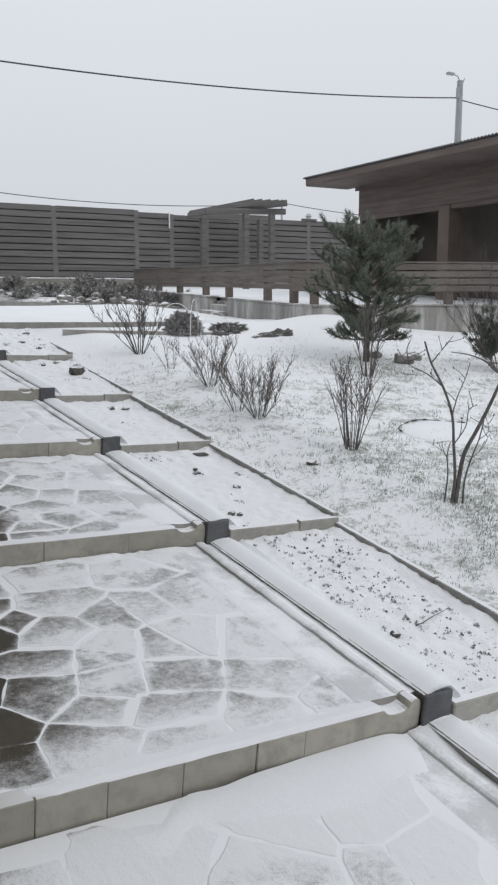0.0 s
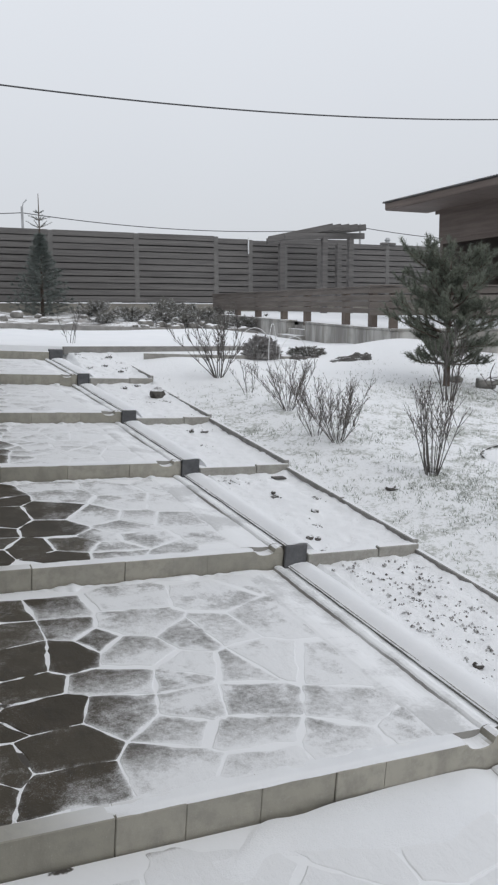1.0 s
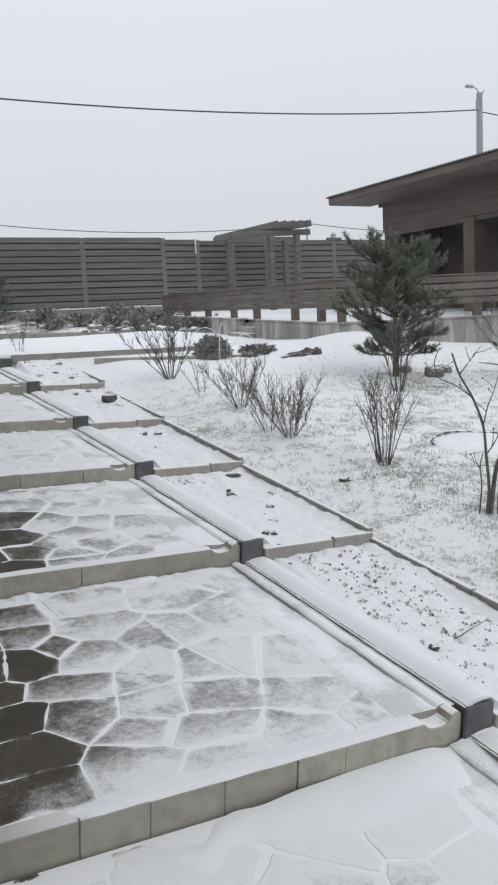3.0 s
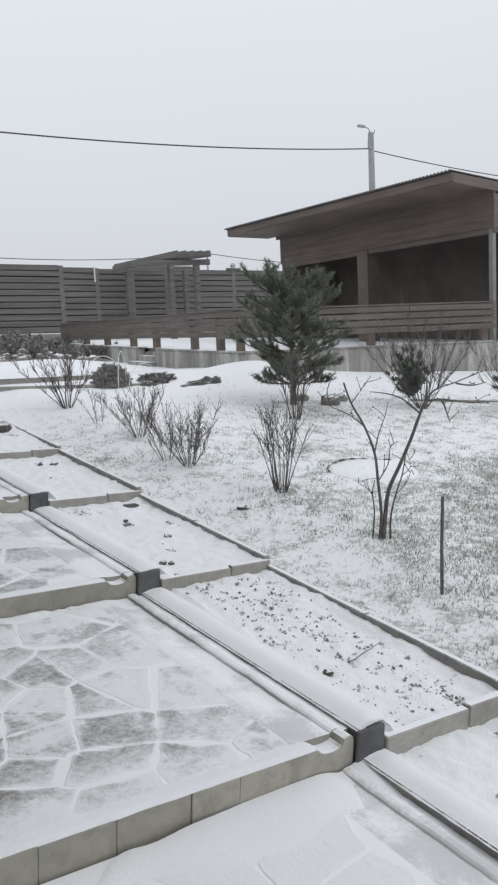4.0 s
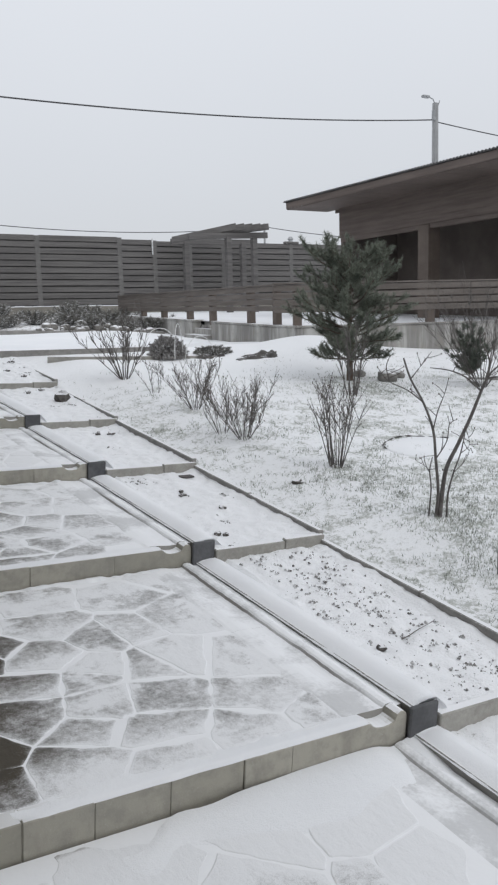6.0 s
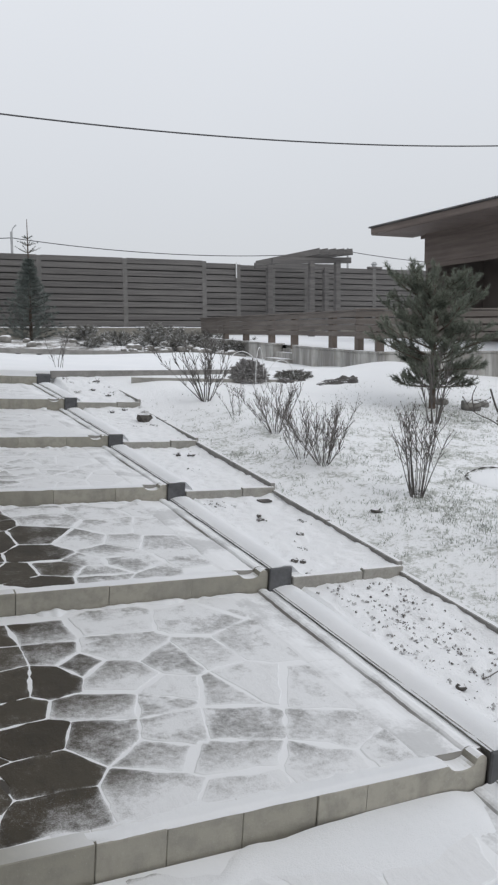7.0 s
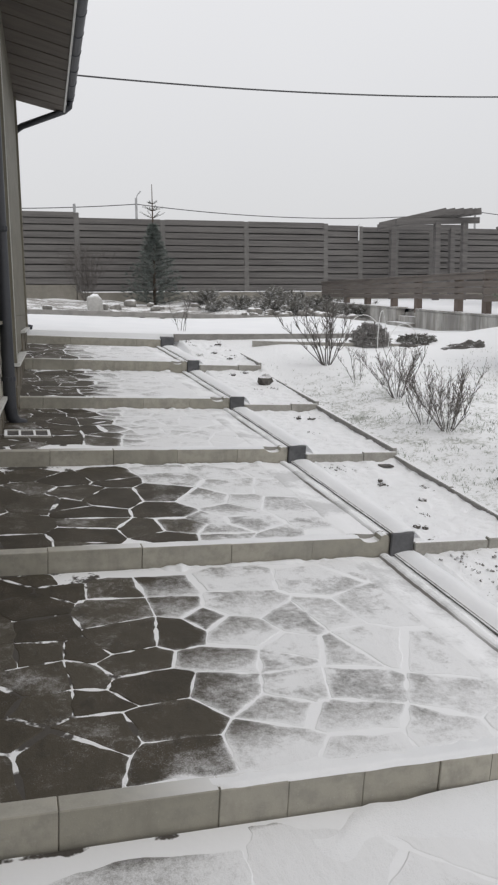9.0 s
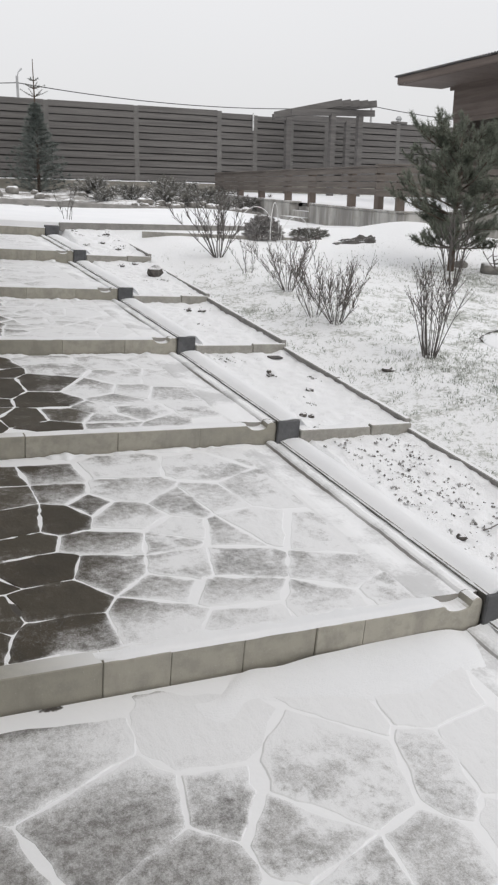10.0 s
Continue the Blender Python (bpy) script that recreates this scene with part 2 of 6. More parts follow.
def concrete_mat():
    k = Mat("retaining_concrete", 0.85)
    streak, mid, fine = k.noise(3.2, 4, 0.7, (1, 1, 0.12)), k.noise(5, 4), k.noise(80, 3)
    c = k.mix(k.step(streak, 0.40, 0.66), (0.25, 0.243, 0.23), (0.52, 0.515, 0.495))
    c = k.mix(k.step(mid, 0.45, 0.7, 0, 0.5), c, (0.30, 0.28, 0.245))
    f = k.step(k.up(), 0.7, 0.95, 0, 0.95)
    k.colour(k.mix(f, c, SNOW)).bump(k.math("ADD", mid, fine), 0.3, 0.008)
    return k.m


def trough_mat():
    """Concrete channel under thin snow that lets grey show in patches."""
    k = Mat("snowy_trough", 0.8)
    mid, fine = k.noise(2.6, 4, 0.6), k.noise(60, 3)
    thin = k.step(k.math("ADD", mid, k.math("MULTIPLY", k.math("SUBTRACT", fine, 0.5), 0.25)), 0.46, 0.66, 0.0, 0.42)
    c = k.mix(thin, SNOW, (0.30, 0.30, 0.30))
    f = k.step(k.up(), 0.3, 0.6)
    k.colour(k.mix(f, (0.31, 0.30, 0.28), c)).bump(k.math("ADD", mid, fine), 0.2, 0.006)
    return k.m


SNOW_M, LAWN_M, STONE_M, JOINT_M, KERB_M, SOIL_M, CONC_M = snow_mat(), lawn_mat(), stone_mat(), joint_mat(), kerb_mat(), soil_mat(), concrete_mat()
EDGE_M = capped("edging_concrete", (0.22, 0.215, 0.205), (0.31, 0.30, 0.285), 6)
TROUGH_M = trough_mat()
DARK_END_M = two_tone("bitumen_kerb_end", (0.075, 0.077, 0.082), (0.12, 0.122, 0.128), 9, 0.75)
BED_KERB_M = capped("bed_kerb_stone", (0.29, 0.28, 0.255), (0.38, 0.37, 0.34), 7)
FENCE_M = two_tone("weathered_fence_board", (0.115, 0.11, 0.108), (0.175, 0.168, 0.163), 2.5, 0.8, 40, 0.2, (0.3, 1, 6))
# fence board colour darkened to paint in the shade between the slats
FENCE_BACK_M = two_tone("shaded_fence_back", (0.08, 0.077, 0.075), (0.12, 0.116, 0.112), 2.5, 0.85)
POST_M = two_tone("fence_post_paint", (0.14, 0.136, 0.132), (0.185, 0.18, 0.175), 3, 0.75)
SHED_M = two_tone("brown_stained_board", (0.115, 0.092, 0.080), (0.17, 0.138, 0.122), 2.0, 0.7, 40, 0.2, (0.4, 0.4, 6))
SHED_POST_M = two_tone("brown_post", (0.115, 0.092, 0.078), (0.16, 0.13, 0.11), 2.0, 0.7)
SHED_DARK_M = two_tone("dark_inner_wall", (0.105, 0.088, 0.078), (0.15, 0.128, 0.115), 1.5, 0.8)
GREY_POST_M = two_tone("grey_weathered_post", (0.19, 0.185, 0.18), (0.26, 0.255, 0.25), 3, 0.8)
RAIL_M = capped("weathered_rail_board", (0.115, 0.10, 0.09), (0.175, 0.155, 0.14), 2.0, (0.5, 0.5, 5))
ROOF_M = two_tone("grey_corrugated_sheet", (0.10, 0.10, 0.102), (0.16, 0.16, 0.16), 1.2, 0.6)
GALV_M = two_tone("grey_metal", (0.30, 0.31, 0.32), (0.42, 0.43, 0.44), 3, 0.5, metal=0.4)
POLE_M = two_tone("concrete_pole", (0.27, 0.275, 0.28), (0.36, 0.365, 0.37), 2, 0.85)
WIRE_M = two_tone("cable_sheath", (0.05, 0.05, 0.055), (0.08, 0.08, 0.085), 1, 0.7)
UPPER_M = two_tone("dark_olive_siding", (0.105, 0.095, 0.075), (0.145, 0.132, 0.108), 1.2, 0.65, 50, 0.1, (1, 1, 4))
SIDING_M = two_tone("olive_beige_siding", (0.33, 0.31, 0.255), (0.40, 0.375, 0.315), 1.2, 0.6, 50, 0.1, (1, 1, 4))
CORNER_M = two_tone("olive_corner_board", (0.15, 0.138, 0.103), (0.19, 0.176, 0.135), 1.5, 0.6)
SIDE_M = two_tone("dark_olive_board", (0.115, 0.106, 0.08), (0.15, 0.14, 0.108), 1.4, 0.65, 50, 0.1, (1, 1, 4))
PLINTH_M = two_tone("brown_plinth_stone", (0.095, 0.083, 0.064), (0.18, 0.158, 0.122), 3.5, 0.8, 50, 0.4)
SOFFIT_M = two_tone("brown_soffit_board", (0.075, 0.062, 0.05), (0.11, 0.092, 0.075), 1.5, 0.7, 40, 0.2, (1, 5, 1))
GUTTER_M = two_tone("dark_blue_grey_gutter", (0.024, 0.026, 0.032), (0.038, 0.041, 0.049), 2, 0.5)
FLASH_M = two_tone("pale_flashing", (0.5, 0.5, 0.48), (0.62, 0.62, 0.6), 4, 0.5)
FRAME_M = two_tone("brown_window_frame", (0.08, 0.065, 0.05), (0.12, 0.1, 0.08), 3, 0.5)
BARK_M = two_tone("dark_twig_bark", (0.088, 0.08, 0.076), (0.15, 0.138, 0.13), 12, 0.85)
STAKE_M = two_tone("grey_green_stake", (0.085, 0.095, 0.088), (0.13, 0.14, 0.13), 12, 0.7)
BUD_M = two_tone("brown_bud", (0.09, 0.068, 0.058), (0.14, 0.11, 0.092), 15, 0.8)
TRUNK_M = two_tone("pine_bark", (0.07, 0.052, 0.04), (0.13, 0.10, 0.08), 10, 0.9)
NEEDLE_M = two_tone("pine_needles", (0.135, 0.155, 0.125), (0.21, 0.232, 0.185), 5, 0.7)
SPRUCE_M = two_tone("spruce_needles", (0.12, 0.143, 0.135), (0.18, 0.205, 0.19), 4, 0.75)
JUNIPER_M = two_tone("juniper_needles", (0.10, 0.118, 0.10), (0.155, 0.175, 0.14), 5, 0.8)
HEATH_M = capped("brown_shrub_leaf", (0.28, 0.27, 0.265), (0.37, 0.355, 0.345), 5, lo=0.55, hi=1.05)
ROCKERY_M = capped("snow_dusted_shrub_leaf", (0.15, 0.148, 0.135), (0.22, 0.215, 0.195), 5, lo=0.35, hi=0.85)
PALE_ROCK_M = capped("pale_boulder", (0.42, 0.415, 0.40), (0.58, 0.575, 0.56), 5, lo=0.3, hi=0.8)
GRASS_M = two_tone("winter_grass", (0.21, 0.23, 0.195), (0.36, 0.38, 0.33), 6, 0.8)
CRUMB_M = capped("frosted_crumbs", (0.10, 0.095, 0.09), (0.22, 0.21, 0.20), 30, lo=0.45, hi=0.95)
CLOD_M = two_tone("dark_soil_and_leaf", (0.05, 0.047, 0.045), (0.12, 0.11, 0.105), 20, 0.9)
CLUMP_M = capped("snow_topped_soil", (0.06, 0.055, 0.05), (0.12, 0.11, 0.10), 25, lo=0.6, hi=1.0)
ROCK_M = capped("grey_rock", (0.16, 0.155, 0.145), (0.30, 0.29, 0.27), 6, lo=0.55, hi=0.95)
BASE_M = capped("fence_base_concrete", (0.19, 0.18, 0.155), (0.27, 0.255, 0.225), 1.5, lo=0.8, hi=0.97)
WHITE_M = two_tone("white_plastic_tube", (0.72, 0.73, 0.73), (0.8, 0.8, 0.8), 3, 0.5)
GLASS_M = Mat("window_glass", 0.05).colour((0.02, 0.022, 0.025)).m

# ---- mesh helpers ----


def box_bm(x0, y0, z0, x1, y1, z1, bevel=0.0, bm=None):
    own = bm is None
    bm = bm or bmesh.new()
    vs = [bm.verts.new((x, y, z)) for z in (z0, z1) for y in (y0, y1) for x in (x0, x1)]
    for f in ((0, 2, 3, 1), (4, 5, 7, 6), (0, 1, 5, 4), (2, 6, 7, 3), (0, 4, 6, 2), (1, 3, 7, 5)):
        bm.faces.new([vs[i] for i in f])
    if bevel and own:
        bmesh.ops.bevel(bm, geom=bm.edges[:], offset=bevel, segments=1, affect="EDGES")
    return bm


def mesh_of(name, bm, mat, smooth=False):
    me = bpy.data.meshes.new(name)
    if smooth:
        for f in bm.faces:
            f.smooth = True
    bm.to_mesh(me)
    bm.free()
    me.materials.append(mat)
    return me


def part(name, bm, mat, parent, label="", smooth=False, m=None):
    ob = new(name, mesh_of(name, bm, mat, smooth))
    ob.parent = parent
    if m is not None:
        ob.matrix_basis = m
    return tagged(ob, label=label)


def thing(name, m, label, category, group="", kind=""):
    ob = new(name)
    ob.empty_display_size = 0.1
    ob.matrix_basis = m
    return tagged(ob, label, category, group, kind)


def solid(name, bm, mat, label, category, group="", kind="", m=None, smooth=False):
    ob = new(name, mesh_of(name, bm, mat, smooth))
    if m is not None:
        ob.matrix_basis = m
    return tagged(ob, label, category, group, kind)


def tube(bm, pts, radii, sides=5):
    rings = []
    for i, p in enumerate(pts):
        a = Vector(pts[max(i - 1, 0)])
        b = Vector(pts[min(i + 1, len(pts) - 1)])
        d = (b - a).normalized() if (b - a).length > 1e-6 else Vector((0, 0, 1))
        u = d.orthogonal().normalized()
        v = d.cross(u)
        rings.append([bm.verts.new(Vector(p) + (u * math.cos(k) + v * math.sin(k)) * radii[i]) for k in (2 * math.pi * j / sides for j in range(sides))])
    for r, s in zip(rings, rings[1:]):
        # keep the quads untwisted: start the next ring at its nearest corner
        off = min(range(sides), key=lambda j: (s[j].co - r[0].co).length)
        for j in range(sides):
            bm.faces.new((r[j], r[(j + 1) % sides], s[(j + 1 + off) % sides], s[(j + off) % sides]))
    bm.faces.new(rings[0][::-1])
    bm.faces.new(rings[-1])


def beam_between(a, b, w, h):
    """A squared timber from a to b, w wide and h high, its top face level across."""
    a, b = Vector(a), Vector(b)
    d = (b - a).normalized()
    s = d.cross(Vector((0, 0, 1))).normalized() * w / 2
    u = s.cross(d).normalized() * h / 2
    bm = bmesh.new()
    vs = [bm.verts.new(p + i * s + j * u) for p in (a, b) for i, j in ((-1, -1), (1, -1), (1, 1), (-1, 1))]
    for f in ((0, 3, 2, 1), (4, 5, 6, 7), (0, 1, 5, 4), (1, 2, 6, 5), (2, 3, 7, 6), (3, 0, 4, 7)):
        bm.faces.new([vs[i] for i in f])
    bmesh.ops.recalc_face_normals(bm, faces=bm.faces[:])
    bmesh.ops.bevel(bm, geom=bm.edges[:], offset=min(w, h) * 0.08, segments=1, affect="EDGES")
    return bm


# ---- the lie of the land ----
# The stepped paving falls a little away from the house and rises away from the camera: SLOPE turns its level frame into the world's.
SLOPE = Matrix(((0.99883, 0.0, 0.04845, 0), (0.00305, 0.99801, -0.06297, 0), (-0.04835, 0.06304, 0.99684, 0), (0, 0, 0, 1)))
STEP_Y = [2.48, 4.52, 6.48, 8.39, 10.55, 12.5]
STEP_Z = [0.0, 0.118, 0.235, 0.345, 0.475, 0.585]
BED_Z = [-0.06, 0.055, 0.165, 0.265, 0.42, 0.59]
X_PAVE, X_CHANNEL, X_KERB, X_BED, X_EDGE = 2.10, 2.17, 2.36, 2.505, 3.33


def wall_x(y):
    """The face of the house's wall, which steps forward past the downspout."""
    return (-0.08 + 0.045 * (y - 4.5)) if y < 7.9 else 0.41 + 0.045 * (y - 12.9)


def profile(y):
    return -0.308 + 0.123 * y if y < 12.6 else 1.242 + 0.058 * (min(y, 23.0) - 12.6)


def edge_profile(y):
    """Height of the lawn along the bed's edging, in the world."""
    k = max(0, sum(1 for s in STEP_Y if s <= y) - 1)
    y0 = STEP_Y[k]
    y1 = STEP_Y[k + 1] if k + 1 < len(STEP_Y) else y0 + 2.0
    f = (y - y0) / (y1 - y0)
    e0, e1 = BED_Z[k], BED_Z[min(k + 1, 5)]
    z = e0 - 0.0 + 0.055 * min(f / 0.75, 1) + (e1 - e0 - 0.055) * max(0.0, (f - 0.75) / 0.25) if y >= y0 else e0 - 0.09
    return (SLOPE @ Vector((3.45, y, z))).z


def smooth(a, b, v):
    v = min(1.0, max(0.0, (v - a) / (b - a)))
    return v * v * (3 - 2 * v)


def land(x, y):
    """Height of the garden's surface: paved side sunk under its slabs, lawn, path and rockery."""
    z = profile(y)
    if y < 12.4:
        if x < X_EDGE:
            k = sum(1 for s in STEP_Y if s <= y)
            low = ([-0.125] + STEP_Z)[k] - 0.30
            return (SLOPE @ Vector((x, y, low))).z
        f = smooth(3.4, 4.3, x)
        z = edge_profile(y) * (1 - f) + z * f if y > 2.48 else (SLOPE @ Vector((3.4, y, -0.15 + 0.03 * (y - 2.5)))).z * (1 - f) + z * f
    else:
        g = smooth(12.4, 12.9, y)
        z += 0.048 * (3.3 - min(max(x, -6), 3.3)) * g
        if x < 3.2:
            z = z - 0.25 * (1 - smooth(12.45, 12.6, y))
    z -= 0.10 * smooth(6.5, 8.0, x) * smooth(12.6, 14.0, y)
    # snow bank before the retaining wall and a gentle roughness
    z += 0.32 * math.exp(-((x - 8.0) / 1.1) ** 2 - ((y - 11.3) / 0.9) ** 2)
    z += 0.035 * (noise.noise((x * 0.5, y * 0.5, 3.0))) * smooth(3.6, 5.0, abs(x))
    if y > 17.2 and x < 8.3:
        z += 0.10 * smooth(17.2, 18.4, y) + 0.10 * noise.noise((x * 0.9, y * 0.9, 7.0)) * smooth(17.2, 18, y)
    return z


def spread(lo, hi, near0, near1, fine):
    """Grid lines: fine between near0 and near1, wider and wider outside."""
    out, v, s = [], near0, fine
    while v > lo:
        s *= 1.35
        v -= s
        out.append(max(v, lo))
    out = out[::-1]
    n = int(round((near1 - near0) / fine))
    out += [near0 + (near1 - near0) * i / n for i in range(n + 1)]
    v, s = near1, fine
    while v < hi:
        s *= 1.35
        v += s
        out.append(min(v, hi))
    return out


def ground():
    xs = spread(-600, 600, -1.0, 14.0, 0.12)
    ys = spread(-400, 900, 0.0, 24.0, 0.12)
    # lines on both sides of the edging and of the last step
    xs = sorted(set(xs + [X_EDGE - 0.001, X_EDGE + 0.001]))
    verts = [(x, y, land(x, y)) for y in ys for x in xs]
    n = len(xs)
    faces = [(j * n + i, j * n + i + 1, (j + 1) * n + i + 1, (j + 1) * n + i) for j in range(len(ys) - 1) for i in range(n - 1)]
    me = bpy.data.meshes.new("ground")
    me.from_pydata(verts, [], faces)
    me.materials.append(LAWN_M)
    me.polygons.foreach_set("use_smooth", [True] * len(faces))
    return tagged(new("ground", me), "snow-dusted garden lawn and open ground", "ground", kind="structure")


ground()


def far_path():
    """The snow-covered level path between the top step and the rockery."""
    bm = bmesh.new()
    xs = [-7 + 0.25 * i for i in range(60)]
    ys = [12.585, 12.6] + [12.7 + 0.2 * i for i in range(23)]
    grid = [[bm.verts.new((x, y, land(x, max(y, 12.95)) + 0.035 + 0.012 * noise.noise((x * 1.3, y * 1.3, 1)) - (0.06 if y > 17.0 else 0) - (0.2 if y < 12.6 else 0))) for x in xs] for y in ys]
    for a, b in zip(grid, grid[1:]):
        for i in range(len(xs) - 1):
            bm.faces.new((a[i], a[i + 1], b[i + 1], b[i]))
    return bm


solid("path", far_path(), SNOW_M, "path under smooth untrodden snow before the rockery", "path", kind="structure", smooth=True)


# ---- stepped flagstone paving ----
def clip(poly, p, d):
    """The part of a polygon on the near side of the line through p with normal d."""
    out = []
    for a, b in zip(poly, poly[1:] + poly[:1]):
        sa, sb = (a - p).dot(d), (b - p).dot(d)
        if sa <= 0:
            out.append(a)
        if (sa < 0 < sb) or (sb < 0 < sa):
            out.append(a.lerp(b, sa / (sa - sb)))
    return out


# rough middles and half widths of the larger stones on the three lowest terraces
STONES_LOW = [(0.52, 2.15, 0.19), (0.60, 1.94, 0.20), (0.95, 1.90, 0.11), (0.99, 2.15, 0.13), (0.76, 1.67, 0.16), (1.12, 1.71, 0.16), (1.34, 1.87, 0.21), (1.62, 1.79, 0.12), (1.46, 1.50, 0.14), (1.83, 1.77, 0.12), (1.16, 1.51, 0.09), (0.30, 1.81, 0.12), (1.75, 1.47, 0.13), (0.99, 1.45, 0.08)]
STONES_BACK = [(0.07, 4.32, 0.09), (0.32, 4.22, 0.07), (0.59, 4.20, 0.09), (0.90, 4.24, 0.11), (0.20, 4.07, 0.13), (0.56, 3.95, 0.16), (0.87, 3.96, 0.07), (1.28, 4.28, 0.15), (1.25, 3.95, 0.16), (1.77, 4.22, 0.17), (2.01, 3.83, 0.22), (1.61, 3.75, 0.13), (1.02, 3.79, 0.06), (-0.02, 3.97, 0.08), (0.01, 3.78, 0.09), (0.23, 3.81, 0.13), (0.59, 3.69, 0.16), (0.82, 3.68, 0.10), (1.14, 3.64, 0.15), (1.48, 3.73, 0.10)]
STONES_MID = [(1.71, 3.39, 0.16), (1.57, 3.34, 0.14), (1.99, 3.24, 0.17), (0.21, 3.57, 0.09), (0.01, 3.58, 0.09), (0.44, 3.59, 0.09), (0.61, 3.40, 0.14), (0.97, 3.35, 0.15), (1.31, 3.44, 0.10), (1.23, 3.30, 0.09), (0.18, 3.32, 0.14), (0.41, 3.29, 0.08), (0.65, 3.20, 0.13), (0.95, 3.12, 0.14), (1.21, 3.10, 0.09), (1.51, 3.05, 0.14), (1.84, 2.93, 0.14), (-0.00, 3.20, 0.10), (0.19, 3.15, 0.10)]
STONES_FRONT = [(0.43, 3.09, 0.08), (0.68, 2.96, 0.13), (1.10, 2.93, 0.08), (1.37, 2.81, 0.11), (0.05, 2.98, 0.08), (0.37, 2.89, 0.14), (0.26, 2.76, 0.20), (0.00, 2.71, 0.12), (0.66, 2.67, 0.14), (1.03, 2.72, 0.15), (1.34, 2.61, 0.11), (1.70, 2.63, 0.16), (2.04, 2.59, 0.15), (2.35, 3.13, 0.18), (1.00, 2.54, 0.07)]
SECOND_BACK = [(0.30, 6.18, 0.16), (0.47, 6.09, 0.19), (0.54, 5.73, 0.16), (0.82, 6.23, 0.19), (1.18, 6.32, 0.11), (0.88, 5.96, 0.12), (1.23, 6.03, 0.15), (1.12, 5.63, 0.20), (0.79, 5.56, 0.20), (0.29, 5.86, 0.12), (0.02, 5.67, 0.16), (0.27, 5.47, 0.16), (0.48, 5.42, 0.10), (1.09, 5.29, 0.17), (1.38, 5.46, 0.17), (1.69, 5.78, 0.16), (1.65, 5.35, 0.15), (1.53, 5.22, 0.16), (0.58, 5.22, 0.16), (0.15, 5.06, 0.14), (0.57, 5.02, 0.14)]
SECOND_FRONT = [(0.55, 4.80, 0.16), (0.92, 4.87, 0.09), (1.11, 4.90, 0.12), (1.33, 5.00, 0.07), (1.34, 4.78, 0.10), (1.57, 4.91, 0.13), (0.99, 4.68, 0.11), (0.50, 4.61, 0.12), (0.14, 4.70, 0.12), (-0.01, 4.66, 0.09), (1.34, 4.62, 0.10), (1.70, 4.66, 0.14), (2.02, 4.91, 0.16), (1.91, 5.27, 0.15), (1.98, 5.71, 0.17), (1.67, 6.21, 0.16), (2.06, 6.25, 0.18), (2.19, 5.28, 0.11)]


def scattered(x0, y0, x1, y1, size, rng):
    nx, ny = max(1, round((x1 - x0) / size)), max(1, round((y1 - y0) / (size * 0.8)))
    out = []
    for j in range(-1, ny + 1):
        for i in range(-1, nx + 1):
            if 0 <= i < nx and 0 <= j < ny and rng.random() < 0.14:
                continue
            out.append(Vector((x0 + (i + 0.5 + rng.uniform(-0.45, 0.45)) * (x1 - x0) / nx, y0 + (j + 0.5 + rng.uniform(-0.45, 0.45)) * (y1 - y0) / ny)))
    return out


def size_of(p):
    """Stones differ in size: a weight by which one pushes its neighbours back."""
    return 0.02 * noise.noise((p.x * 5.3, p.y * 5.3, 17.0))


def drawn_in(poly, base, low, high):
    """A polygon with each side moved inwards by half of an uneven joint."""
    out, n = [], len(poly)
    lines = []
    for a, e in zip(poly, poly[1:] + poly[:1]):
        d = (e - a).normalized()
        m = (a + e) / 2
        g = base * (low + (high - low) * min(1, max(0, 0.45 + 0.9 * noise.noise((m.x * 9, m.y * 9, 3)))) ** 2.6)
        lines.append((a + Vector((-d.y, d.x)) * g, d))
    for k in range(n):
        (p, d), (q, e) = lines[k - 1], lines[k]
        cr = d.x * e.y - d.y * e.x
        v = poly[k]
        if abs(cr) > 0.15:
            t = ((q - p).x * e.y - (q - p).y * e.x) / cr
            v = p + d * t
            if (v - poly[k]).length > 0.05:
                v = poly[k] + (v - poly[k]).normalized() * 0.05
        else:
            v = q
        out.append(v)
    return out


